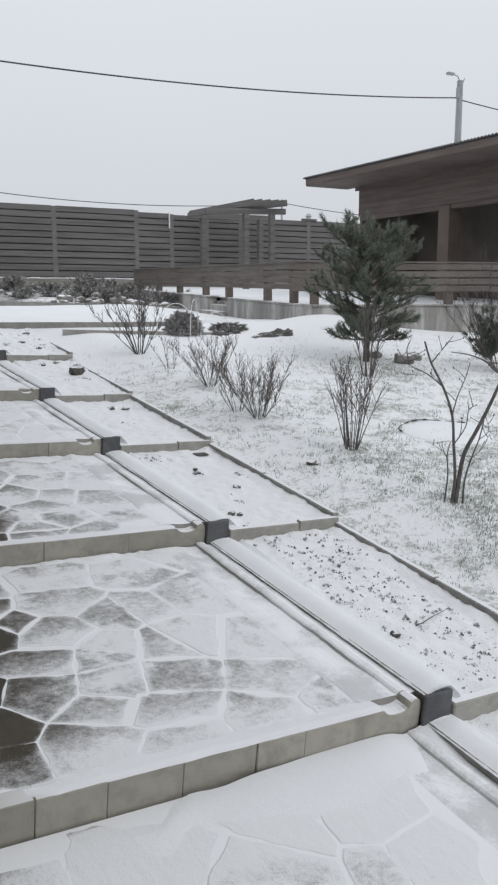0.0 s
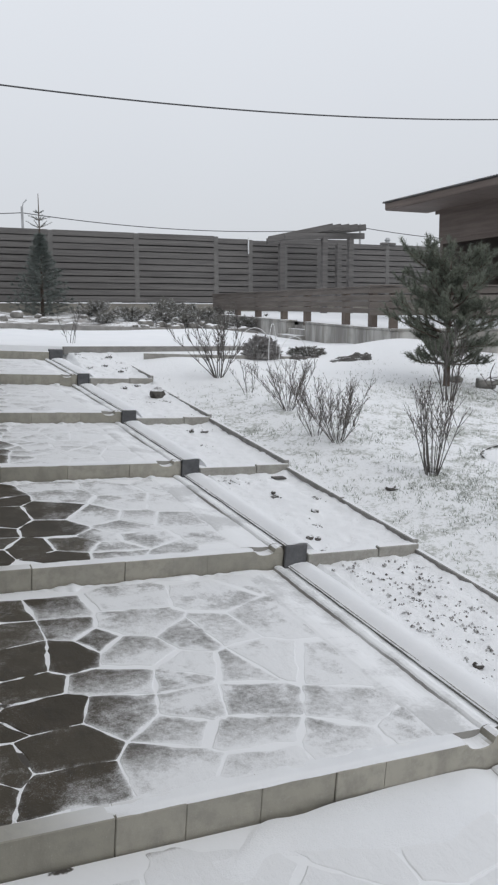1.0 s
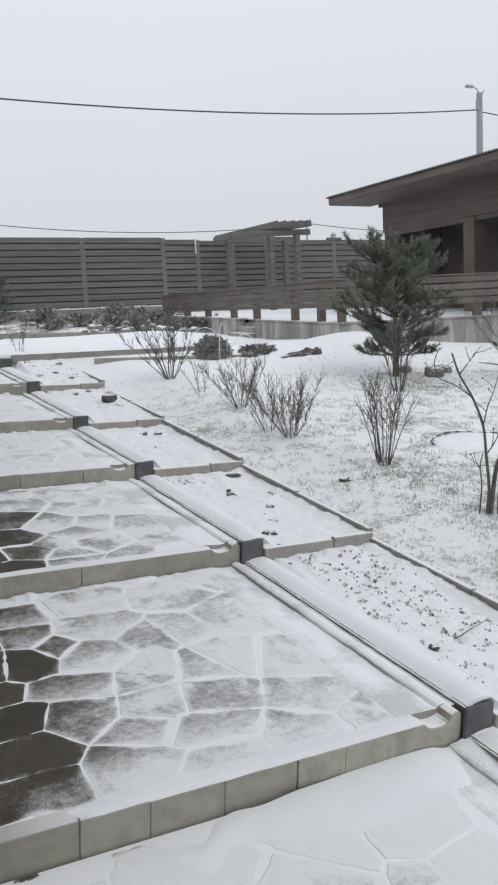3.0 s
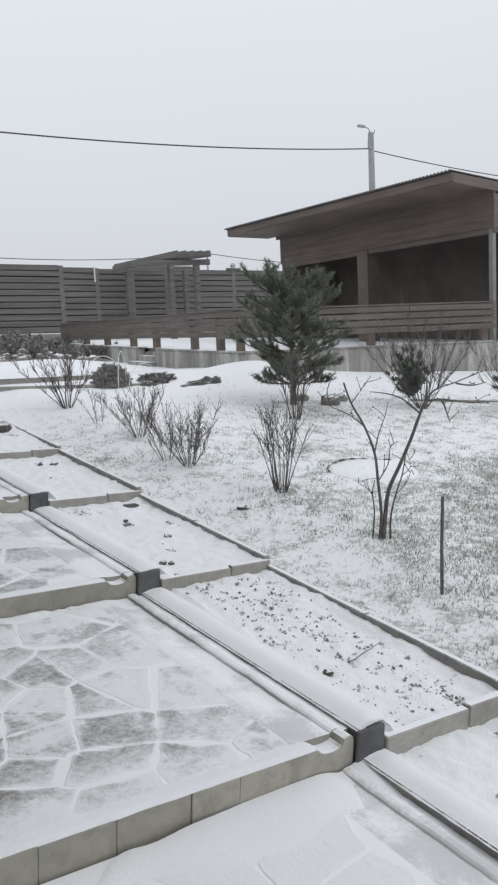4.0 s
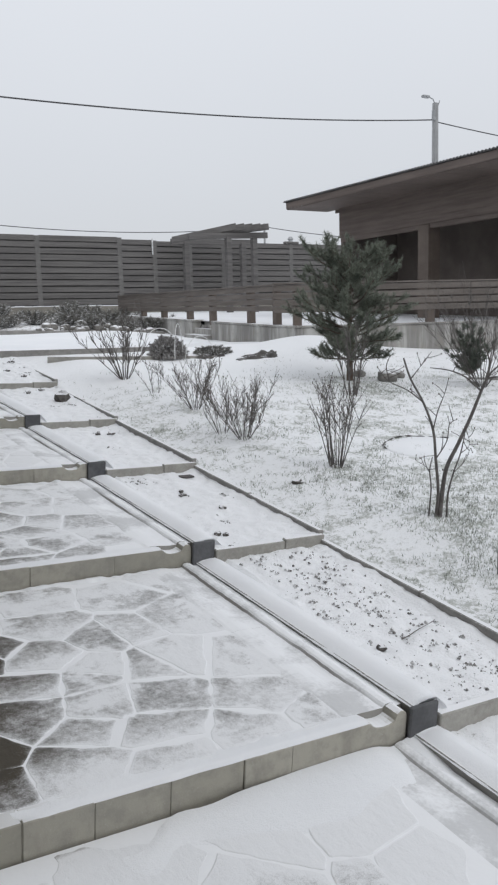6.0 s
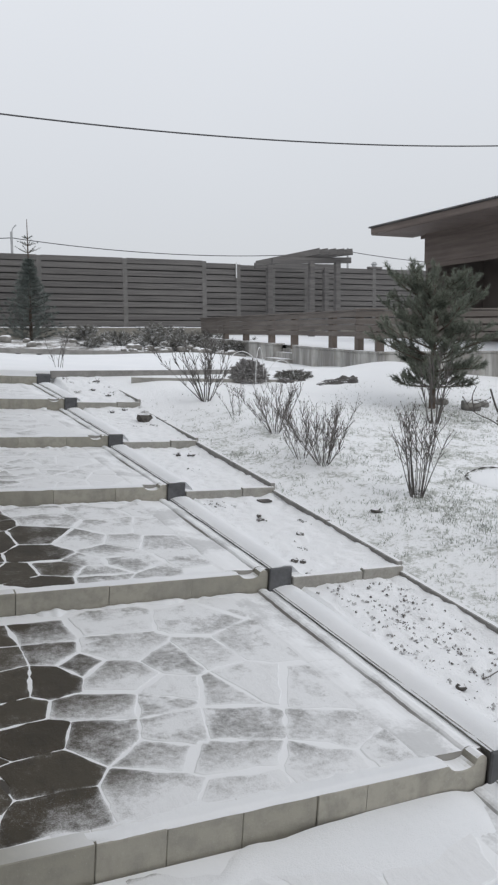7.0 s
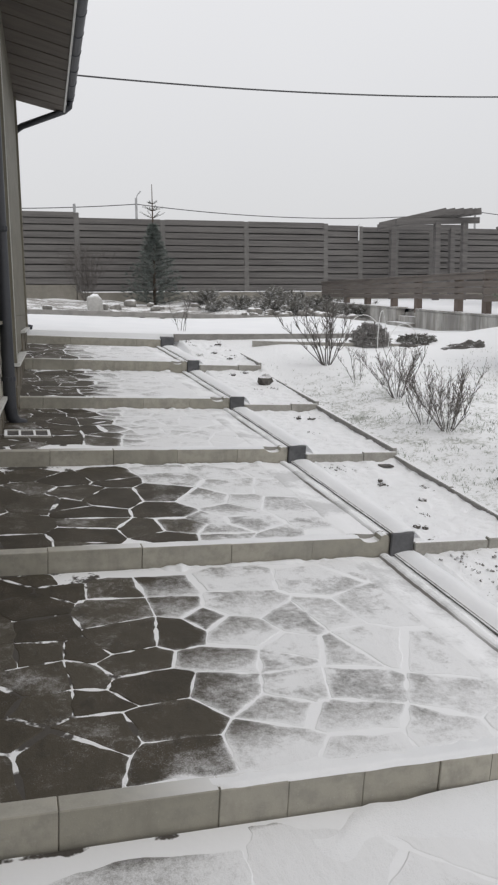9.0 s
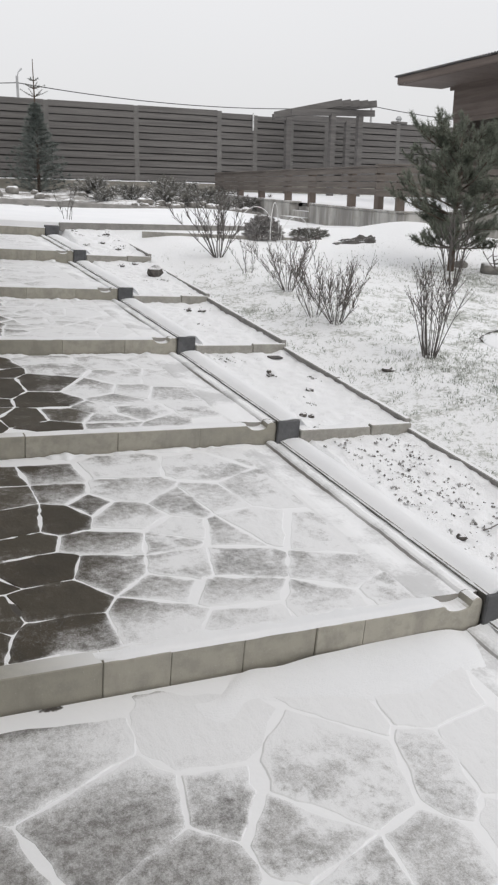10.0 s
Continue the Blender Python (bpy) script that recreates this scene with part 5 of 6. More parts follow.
# ---- power pole and cables ----
def power_pole():
    ob = thing("power_pole", pose(21.45, 22.8, 0), "grey concrete power pole with a lamp arm and insulators", "utility pole")
    bm = bmesh.new()
    tube(bm, [(0, 0, 1.5), (0, 0, 9.15)], [0.15, 0.105], 8)
    part("pole", bm, POLE_M, ob)
    bm = bmesh.new()
    tube(bm, [(0, 0, 9.1), (-0.12, 0, 9.28), (-0.35, 0, 9.33)], [0.02, 0.02, 0.02], 6)
    arm = part("lamp_arm", bm, GALV_M, ob)
    part("lamp", box_bm(-0.62, -0.07, 9.28, -0.30, 0.07, 9.37, 0.02), GALV_M, ob, "small street light head")
    bm = bmesh.new()
    tube(bm, [(0.0, 0, 9.0), (0.14, 0, 9.1), (0.2, 0, 9.26)], [0.018] * 3, 6)
    part("hook", bm, GALV_M, ob)
    part("junction_box", box_bm(-0.16, -0.13, 8.55, -0.10, 0.02, 8.9, 0.01), GALV_M, ob)


power_pole()


def cable(a, b, sag, r, label):
    bm = bmesh.new()
    a, b = Vector(a), Vector(b)
    pts = [a.lerp(b, i / 40) - Vector((0, 0, sag * 4 * (i / 40) * (1 - i / 40))) for i in range(41)]
    tube(bm, pts, [r] * 41, 6)
    solid("cable", bm, WIRE_M, label, "cable", "overhead cables", smooth=True)


cable((-9, 22.8, 8.55), (21.4, 22.8, 8.58), 0.84, 0.021, "thick dark overhead cable strung to the pole")
cable((21.5, 22.8, 8.52), (41, 22.8, 8.5), 0.38, 0.019, "dark overhead cable running on from the pole")
cable((9.42, 60, 9.3), (37, 60, 9.45), 0.75, 0.03, "thin far cable beyond the fence")
cable((9.42, 60, 9.3), (-15, 60, 9.3), 0.55, 0.03, "thin far cable beyond the fence")
cable((37, 60, 9.45), (62, 60, 9.2), 0.6, 0.03, "thin far cable beyond the fence")


def far_pole(x, lamp):
    ob = thing("power_pole", pose(x, 60, 0), "distant slim pole beyond the fence", "utility pole")
    bm = bmesh.new()
    tube(bm, [(0, 0, 1.5), (0, 0, 9.72)], [0.11, 0.085], 8)
    part("pole", bm, POLE_M, ob)
    if lamp:
        bm = bmesh.new()
        tube(bm, [(0, 0, 9.6), (0.1, 0, 9.95), (0.34, 0, 10.2)], [0.035, 0.035, 0.06], 6)
        part("lamp_arm", bm, GALV_M, ob)


far_pole(9.42, True)
far_pole(37.0, False)


# ---- plants ----
def at(x, y, dz=0.0):
    return (x, y, land(x, y) + dz)


def sway(p, d, length, steps, rng, bend, lift=0.0):
    """A wandering twig from p along d."""
    pts, v = [Vector(p)], Vector(d).normalized()
    for _ in range(steps):
        v = (v + Vector((rng.uniform(-bend, bend), rng.uniform(-bend, bend), rng.uniform(-bend, bend) + lift))).normalized()
        pts.append(pts[-1] + v * length / steps)
    return pts


def bud(bm, p, r):
    k = bmesh.ops.create_icosphere(bm, subdivisions=1, radius=r)
    bmesh.ops.translate(bm, verts=k["verts"], vec=p)
    bmesh.ops.scale(bm, verts=k["verts"], vec=(1, 1, 1.5), space=Matrix.Translation(-Vector(p)))


def shrub(x, y, height, spread, stems, label, seed, twigs=4, thick=0.008, buds=True, bend=0.12, fork=0.55, name="shrub"):
    thick, twigs = thick * 0.78, twigs + 2
    rng = random.Random(seed)
    ob = thing(name, pose(*at(x, y, -0.01)), label, "shrub", "bare shrubs on the lawn")
    for s in range(stems):
        bm = bmesh.new()
        a = 2 * math.pi * (s + rng.uniform(-0.3, 0.3)) / stems
        out = spread * rng.uniform(0.25, 1.0)
        h = height * rng.uniform(0.72, 1.03)
        d = Vector((math.cos(a) * out, math.sin(a) * out, h))
        p0 = Vector((math.cos(a) * 0.05, math.sin(a) * 0.05, 0.0))
        main = sway(p0, d + Vector((0, 0, -0.1 * h)), d.length, 7, rng, bend, 0.03)
        n = len(main)
        thick_s = thick * rng.uniform(0.6, 0.95)
        tube(bm, main, [thick_s * (1 - 0.75 * i / (n - 1)) for i in range(n)], 5)
        tips = [main[-1]]
        for t in range(twigs * 2):
            k = rng.randint(max(1, int(n * (1 - fork)) - 1), n - 2)
            base = main[k]
            dirn = (main[k + 1] - main[k]).normalized() + Vector((rng.uniform(-0.8, 0.8), rng.uniform(-0.8, 0.8), rng.uniform(-0.1, 0.6)))
            tw = sway(base, dirn, h * rng.uniform(0.12, 0.36), 4, rng, bend * 1.4, 0.07)
            tube(bm, tw, [thick * 0.42, thick * 0.38, thick * 0.32, thick * 0.26, thick * 0.18], 4)
            tips += [tw[-1], tw[2]]
            if rng.random() < 0.7:
                t2 = sway(tw[2], (tw[3] - tw[2]).normalized() + Vector((rng.uniform(-0.8, 0.8), rng.uniform(-0.8, 0.8), rng.uniform(0, 0.6))), h * rng.uniform(0.06, 0.16), 2, rng, bend, 0.05)
                tube(bm, t2, [thick * 0.28, thick * 0.24, thick * 0.16], 3)
                tips.append(t2[-1])
        stem = part("stem", bm, BARK_M, ob)
        if buds:
            bb = bmesh.new()
            for q in tips:
                bud(bb, q, thick * rng.uniform(0.5, 0.85))
            for i in range(2, n - 1):
                if rng.random() < 0.6:
                    bud(bb, main[i] + Vector((rng.uniform(-1, 1), rng.uniform(-1, 1), 0)) * thick, thick * 0.6)
            tagged(part("bud_tip", bb, BUD_M, stem), kind="stuff")
    return ob


shrub(4.23, 10.27, 0.86, 0.62, 13, "bare many-stemmed shrub with spreading grey-brown twigs", 11, 5, 0.013, False, 0.16)
shrub(4.22, 9.25, 0.42, 0.14, 5, "small thin bare sapling in the snow", 12, 4, 0.006, False, 0.15)
shrub(4.26, 8.24, 0.60, 0.40, 17, "bare rounded shrub with upright budded twigs", 13, 5, 0.0068)
shrub(4.05, 7.23, 0.50, 0.26, 9, "slender bare shrub beside a fuller one", 14, 4, 0.006)
shrub(4.13, 6.91, 0.60, 0.50, 19, "bare bushy shrub with thick budded twigs", 15, 6, 0.0068)
shrub(4.36, 5.71, 0.78, 0.19, 20, "upright sheaf of bare budded canes", 16, 1, 0.0078, True, 0.05, 0.4)
shrub(2.95, 13.6, 0.62, 0.16, 4, "thin forked bare sapling by the path", 18, 3, 0.010, False, 0.2)
shrub(6.46, 8.22, 0.95, 0.30, 7, "bare branching shrub before the pine", 17, 3, 0.014, False, 0.1)
shrub(2.15, 22.0, 1.45, 0.75, 30, "tall brown twiggy bush before the fence", 22, 9, 0.009, False, 0.14)
shrub(8.62, 8.10, 1.42, 1.05, 24, "fan of bare twigs over a low juniper", 19, 6, 0.0085, False, 0.1)
shrub(9.53, 7.17, 1.22, 0.72, 20, "fan of bare twigs over a small juniper", 20, 6, 0.0085, False, 0.1)


def young_tree():
    """The small bare tree with a leaning main stem and two thinner ones."""
    rng = random.Random(77)
    ob = thing("young_tree", pose(*at(4.28, 4.34, -0.02)), "small bare fruit tree with a leaning stem and few forked twigs", "tree")
    right = Vector((0.77, -0.63, 0))
    limbs = [
        [(0.0, 0), (0.02, 0.2), (0.05, 0.38), (0.13, 0.55), (0.22, 0.75), (0.29, 0.93), (0.33, 1.02)],
        [(-0.03, 0), (-0.01, 0.2), (-0.03, 0.45), (-0.05, 0.66), (-0.12, 0.86), (-0.21, 1.03), (-0.26, 1.18)],
        [(0.05, 0.0), (0.06, 0.18), (0.10, 0.34), (0.15, 0.48), (0.18, 0.62)],
        [(-0.08, 0.0), (-0.06, 0.22), (-0.07, 0.36), (-0.05, 0.46)],
    ]
    radii = [0.018, 0.0125, 0.008, 0.0065]
    forks = [
        [[(0.33, 1.02), (0.45, 1.03), (0.6, 1.0), (0.78, 0.99)], [(0.33, 1.02), (0.42, 1.1), (0.55, 1.14), (0.72, 1.22)], [(0.29, 0.93), (0.2, 1.03), (0.08, 1.08), (-0.06, 1.10)], [(0.45, 1.03), (0.5, 0.94), (0.52, 0.86)], [(0.42, 1.1), (0.45, 1.24), (0.5, 1.36)], [(0.33, 1.02), (0.34, 1.16), (0.30, 1.30)], [(0.55, 1.14), (0.66, 1.12), (0.78, 1.14)]],
        [[(-0.05, 0.66), (0.0, 0.8), (0.05, 0.92), (0.07, 1.03)], [(-0.12, 0.86), (-0.24, 0.95), (-0.36, 1.02), (-0.42, 1.12)], [(-0.03, 0.45), (0.03, 0.58), (0.06, 0.70), (0.09, 0.74)], [(-0.21, 1.03), (-0.14, 1.12), (-0.1, 1.22)], [(-0.36, 1.02), (-0.37, 1.12), (-0.34, 1.2)]],
        [[(0.10, 0.34), (0.17, 0.42), (0.21, 0.52)], [(0.15, 0.48), (0.2, 0.54), (0.22, 0.64)]],
        [[(-0.07, 0.33), (-0.13, 0.38), (-0.16, 0.44)]],
    ]

    def flowing(pts, n=4):
        """A smooth curve through the points."""
        out = []
        for k in range(len(pts) - 1):
            a, b, c, e = pts[max(k - 1, 0)], pts[k], pts[k + 1], pts[min(k + 2, len(pts) - 1)]
            for s in range(n):
                t = s / n
                out.append(0.5 * (2 * b + (c - a) * t + (2 * a - 5 * b + 4 * c - e) * t * t + (3 * b - a - 3 * c + e) * t ** 3))
        return out + [pts[-1]]
    for limb, r, fk in zip(limbs, radii, forks):
        bm = bmesh.new()
        deep = rng.uniform(-0.1, 0.1)

        def place(q):
            return right * q[0] + Vector((0.63, 0.77, 0)) * (deep * q[1]) + Vector((0, 0, q[1]))
        n = len(limb)
        curve = flowing([place(q) for q in limb])
        n = len(curve)
        tube(bm, curve, [r * (1 - 0.5 * i / (n - 1)) for i in range(n)], 7)
        tips = []
        for f in fk:
            pts = [place(q) for q in f]
            pts = [pts[0]] + [p + Vector((rng.uniform(-0.03, 0.03), rng.uniform(-0.03, 0.03), 0)) for p in pts[1:]]
            pts = flowing(pts)
            m = len(pts)
            tube(bm, pts, [r * 0.42 * (1 - 0.6 * i / (m - 1)) for i in range(m)], 5)
            tips += pts[3::3]
            for _ in range(4):
                k = rng.randint(1, m - 1)
                tw = sway(pts[k], Vector((rng.uniform(-1, 1), rng.uniform(-1, 1), rng.uniform(0.0, 1.0))), rng.uniform(0.05, 0.15), 4, rng, 0.16)
                tube(bm, tw, [0.0034, 0.003, 0.0027, 0.0024, 0.0018], 4)
                tips.append(tw[-1])
        limb_ob = part("limb", bm, BARK_M, ob)
        bb = bmesh.new()
        for q in tips:
            bud(bb, q, rng.uniform(0.0035, 0.006))
        tagged(part("bud_tip", bb, BUD_M, limb_ob), kind="stuff")


young_tree()


def needle_spray(verts, faces, p, d, n, length, width, rng, spreadn):
    """A tuft of needles at p about the direction d."""
    d = Vector(d).normalized()
    for _ in range(n):
        v = (d + Vector((rng.gauss(0, spreadn), rng.gauss(0, spreadn), rng.gauss(0, spreadn)))).normalized()
        s = v.orthogonal().normalized()
        s = (Matrix.Rotation(rng.uniform(0, 6.28), 3, v) @ s) * width
        q = Vector(p) + d * rng.uniform(-0.03, 0.03)
        L = length * rng.uniform(0.7, 1.15)
        i = len(verts)
        verts += [q - s, q + s, q + v * L]
        faces.append((i, i + 1, i + 2))


def from_lists(name, verts, faces, mat, parent, label=""):
    me = bpy.data.meshes.new(name)
    me.from_pydata([tuple(v) for v in verts], [], faces)
    me.materials.append(mat)
    ob = new(name, me)
    ob.parent = parent
    return tagged(ob, label=label)


def pine():
    rng = random.Random(21)
    ob = thing("pine_tree", pose(*at(7.1, 9.1, -0.03)), "young dark green pine with open upswept branches", "tree")
    bm = bmesh.new()
    H = 1.66
    tube(bm, [(0, 0, 0), (0.01, 0, 0.6), (0.03, 0.02, 1.0), (0.02, 0, 1.4), (0.02, 0, H)], [0.048, 0.036, 0.024, 0.015, 0.005], 8)
    part("trunk", bm, TRUNK_M, ob)
    for w in range(13):
        z = 0.32 + (H - 0.42) * w / 12
        n = 5
        for i in range(n):
            a = 2 * math.pi * (i + rng.random() * 0.8) / n + w
            reach = 0.92 * (0.78 + 0.22 * smooth(1, 4, w)) * (1 - 0.40 * (w / 12) ** 2.2) * rng.uniform(0.42, 1.18)
            if w < 2:
                reach *= 0.62
            up = 0.02 + 0.40 * w / 12 + rng.uniform(-0.08, 0.1)
            bm = bmesh.new()
            pts = sway((0.02, 0, z), (math.cos(a), math.sin(a), up), reach, 6, rng, 0.12, 0.045)
            tube(bm, pts, [0.012 * (1 - 0.8 * k / 6) + 0.002 for k in range(7)], 5)
            verts, faces = [], []
            for k in range(2, 7):
                dirn = pts[k] - pts[k - 1]
                needle_spray(verts, faces, pts[k], dirn + Vector((0, 0, 0.02)), 30, 0.072, 0.0034, rng, 0.75)
                for side in range(3 if k > 3 else 2):
                    dd = dirn.normalized() + Vector((rng.uniform(-0.9, 0.9), rng.uniform(-0.9, 0.9), rng.uniform(0.0, 0.7)))
                    tw = sway(pts[k], dd, rng.uniform(0.12, 0.30) * (1.2 - 0.1 * k), 3, rng, 0.25, 0.16)
                    tube(bm, tw, [0.005, 0.0045, 0.004, 0.003], 4)
                    for q, r in zip(tw[1:], tw):
                        needle_spray(verts, faces, q, q - r, 24, 0.068, 0.0034, rng, 0.8)
            br = part("branch", bm, TRUNK_M, ob)
            tagged(from_lists("needles", verts, faces, NEEDLE_M, br, "dark green needle tufts"), kind="stuff")


pine()


def spruce():
    rng = random.Random(31)
    ob = thing("spruce_tree", pose(*at(3.95, 21.9, -0.03)), "slender young spruce standing before the fence", "tree")
    H = 3.15
    bm = bmesh.new()
    tube(bm, [(0, 0, 0), (0, 0, 1.5), (0.0, 0, H)], [0.05, 0.03, 0.008], 7)
    part("trunk", bm, TRUNK_M, ob)
    verts, faces = [], []
    bm = bmesh.new()
    for w in range(19):
        z = 0.08 + (H - 1.15) * w / 18
        n = 8
        for i in range(n):
            a = 2 * math.pi * (i + rng.random()) / n + w
            reach = 0.95 * (1 - w / 18.6) ** 1.15 * rng.uniform(0.65, 1.1) + 0.05
            pts = sway((0, 0, z), (math.cos(a), math.sin(a), 0.12), reach, 4, rng, 0.08, 0.03)
            tube(bm, pts, [0.008, 0.006, 0.005, 0.004, 0.003], 4)
            for k in range(1, 5):
                needle_spray(verts, faces, pts[k], pts[k] - pts[k - 1], 32, 0.125, 0.005, rng, 0.75)
    for drop, n, reach in ((0.50, 4, 0.12), (0.68, 6, 0.25), (0.86, 6, 0.32)):
        for i in range(n):
            a = 6.28 * (i + drop) / n
            pts = sway((0, 0, H - drop), (math.cos(a), math.sin(a), 0.45), reach, 3, rng, 0.08)
            tube(bm, pts, [0.009, 0.007, 0.006, 0.005], 4)
            for q in (1, 2, 3):
                needle_spray(verts, faces, pts[q], pts[q] - pts[q - 1], 14, 0.05, 0.005, rng, 0.6)
    tagged(part("branches", bm, TRUNK_M, ob), kind="stuff")
    tagged(from_lists("crown", verts, faces, SPRUCE_M, ob), kind="stuff")


spruce()


def low_conifer(x, y, r, h, mat, label, seed, name="juniper", dz=0.0, count=260, size=1.0, even=0.7):
    """A low evergreen clump: short stems radiating from the root, set with fine sprays."""
    rng = random.Random(seed)
    ob = thing(name, pose(*at(x, y, dz)), label, "shrub", "low evergreen shrubs")
    bm = bmesh.new()
    verts, faces = [], []
    for s in range(max(10, count // 14)):
        a = rng.uniform(0, 6.28)
        el = rng.uniform(0.1, 1.4)
        d = Vector((math.cos(a) * math.cos(el) * r, math.sin(a) * math.cos(el) * r, math.sin(el) * h))
        pts = sway((0, 0, 0.02), d, d.length * rng.uniform(even, 1.1 - 0.3 * (even - 0.7)), 4, rng, 0.15, 0.04 if even < 0.8 else 0.0)
        tube(bm, pts, [0.009, 0.007, 0.005, 0.004, 0.002], 4)
        for k in range(1, 5):
            needle_spray(verts, faces, pts[k], pts[k] - pts[k - 1], count // 6, size * 0.09 * min(1.6, r * 2 + 0.4), 0.005, rng, 0.8)
    if even > 0.8:
        # a closed, rounded crown
        for _ in range(count):
            a, u, w = rng.uniform(0, 6.28), rng.uniform(0.0, 1.0), rng.uniform(0.72, 0.98)
            v = Vector((math.cos(a) * math.sqrt(1 - u * u), math.sin(a) * math.sqrt(1 - u * u), u))
            w *= 1 + 0.10 * noise.noise(v * 2.3 + Vector((seed, 0, 0)))
            needle_spray(verts, faces, (v.x * r * w, v.y * r * w, v.z * h * w), v, 14, 0.05, 0.006, rng, 0.9)
    tagged(part("stems", bm, BARK_M, ob), kind="stuff")
    tagged(from_lists("foliage", verts, faces, mat, ob), kind="stuff")
    return ob


low_conifer(8.55, 8.22, 0.36, 0.66, JUNIPER_M, "dense dark juniper clump among bare twigs", 41, dz=0.14, count=420, size=0.7, even=0.62)
low_conifer(9.56, 7.22, 0.34, 0.36, JUNIPER_M, "small dark juniper on a short stem", 42, dz=0.22, count=380, size=0.75, even=0.62)
low_conifer(10.1, 7.3, 0.30, 0.28, JUNIPER_M, "small dark juniper on a short stem", 43, dz=0.14, count=380, size=0.75, even=0.62)
low_conifer(5.55, 11.75, 0.30, 0.32, HEATH_M, "dark domed evergreen under white hoops", 44, count=760, size=0.3, even=0.82)
low_conifer(6.35, 11.75, 0.30, 0.08, ROCKERY_M, "low dark evergreen clump in the snow", 45, count=480, size=0.3, even=0.82)
for i, (x, y, r, h) in enumerate(((5.5, 18.9, 0.55, 0.42), (6.6, 19.8, 0.55, 0.5), (7.3, 18.9, 0.5, 0.34), (8.2, 20.2, 0.6, 0.5), (8.9, 19.2, 0.5, 0.3), (4.7, 18.4, 0.4, 0.2), (6.0, 18.2, 0.4, 0.3), (7.9, 17.9, 0.4, 0.3), (6.9, 20.6, 0.5, 0.55), (6.4, 17.7, 0.4, 0.24), (7.4, 20.9, 0.6, 0.5), (5.0, 20.4, 0.6, 0.4), (7.2, 17.8, 0.35, 0.26))):
    low_conifer(x, y, r, 0.75 * h, ROCKERY_M, ("dark low juniper among the rockery stones", "brown leafless ground shrub among the rockery stones")[i % 2], 50 + i, "rockery_shrub", 0.0, 320)


# ---- rockery stones, clods, small things ----
def rock(x, y, r, seed, name="rock", label="snow-capped grey fieldstone in the rockery", flat=0.7, mat=None, group="rockery stones", dz=0.0, blocky=0.85):
    bm = bmesh.new()
    bmesh.ops.create_icosphere(bm, subdivisions=3, radius=r)
    for v in bm.verts:
        k = 1 + 0.28 * noise.noise(v.co / r * 1.1 + Vector((seed * 3.1, 0, 0))) + 0.08 * noise.noise(v.co / r * 3 + Vector((0, seed, 0)))
        v.co = Vector([math.copysign(abs(t / r) ** blocky * r, t) for t in v.co]) * k * (0.75 + 0.25 * blocky)
        v.co.z *= flat
    solid(name, bm, mat or ROCK_M, label, "rock", group, m=pose(*at(x, y, r * flat * 0.45 + dz), 0, 0, seed * 47), smooth=True)


rng_r = random.Random(9)
rock(1.98, 18.1, 0.15, 1, "boulder", "tall blocky pale boulder under snow", 1.75, PALE_ROCK_M, blocky=0.55)
for i in range(64):
    x = 0.4 + 7.6 * rng_r.random() ** 0.6
    y = rng_r.uniform(17.35, 20.4) if i > 13 else rng_r.uniform(17.35, 17.9)
    rock(x, y, rng_r.uniform(0.05, 0.16), 2 + i)
rock(7.6, 8.9, 0.14, 61, group="stones under the pine")
rock(7.95, 9.1, 0.11, 62, group="stones under the pine")
rock(7.45, 9.35, 0.10, 63, group="stones under the pine")


def stake():
    bm = bmesh.new()
    tube(bm, [(0, 0, -0.1), (0.004, 0, 0.3), (0.012, -0.006, 0.62)], [0.011, 0.011, 0.0105], 7)
    solid("garden_stake", bm, STAKE_M, "slim dark stake standing upright in the lawn", "stake", m=pose(*at(3.94, 3.46)))


stake()


def hoops():
    ob = thing("hoop_tunnel", pose(*at(5.6, 11.5)), "thin white plastic hoops standing over a dark shrub", "plant hoops")
    for dx, dy, w, h in ((-0.28, 0.0, 0.40, 0.5), (-0.02, -0.1, 0.14, 0.56), (0.32, -0.15, 0.33, 0.36)):
        bm = bmesh.new()
        tube(bm, [(dx + w * math.cos(a), dy + 0.15 * math.cos(a), max(-0.1, h * math.sin(a))) for a in (math.pi * i / 16 for i in range(17))], [0.0055] * 17, 6)
        part("hoop", bm, WHITE_M, ob)


hoops()


def manhole():
    bm = bmesh.new()
    rows = []
    for r, z in ((0.47, 0.0), (0.47, 0.035), (0.43, 0.055), (0.2, 0.06)):
        rows.append([bm.verts.new((r * math.cos(a) * (1 + 0.04 * math.sin(3 * a)), 0.9 * r * math.sin(a), z)) for a in (2 * math.pi * i / 32 for i in range(32))])
    for a, b in zip(rows, rows[1:]):
        for i in range(32):
            bm.faces.new((a[i], a[(i + 1) % 32], b[(i + 1) % 32], b[i]))
    bm.faces.new(rows[-1])
    ob = thing("well_cover", pose(*at(5.6, 5.85, -0.045), 7), "round well cover under smooth snow with a dark rim", "cover")
    part("lid", bm, SNOW_M, ob, smooth=True)
    bm = bmesh.new()
    tube(bm, [(0.48 * math.cos(a), 0.44 * math.sin(a), 0.050 + 0.008 * math.sin(5 * a)) for a in (0.5 + 2.4 * i / 24 for i in range(25))], [0.006 + 0.005 * math.sin(2.3 * i) for i in range(25)], 5)
    part("rim", bm, CLOD_M, ob, "dark exposed edge of the rim")


manhole()


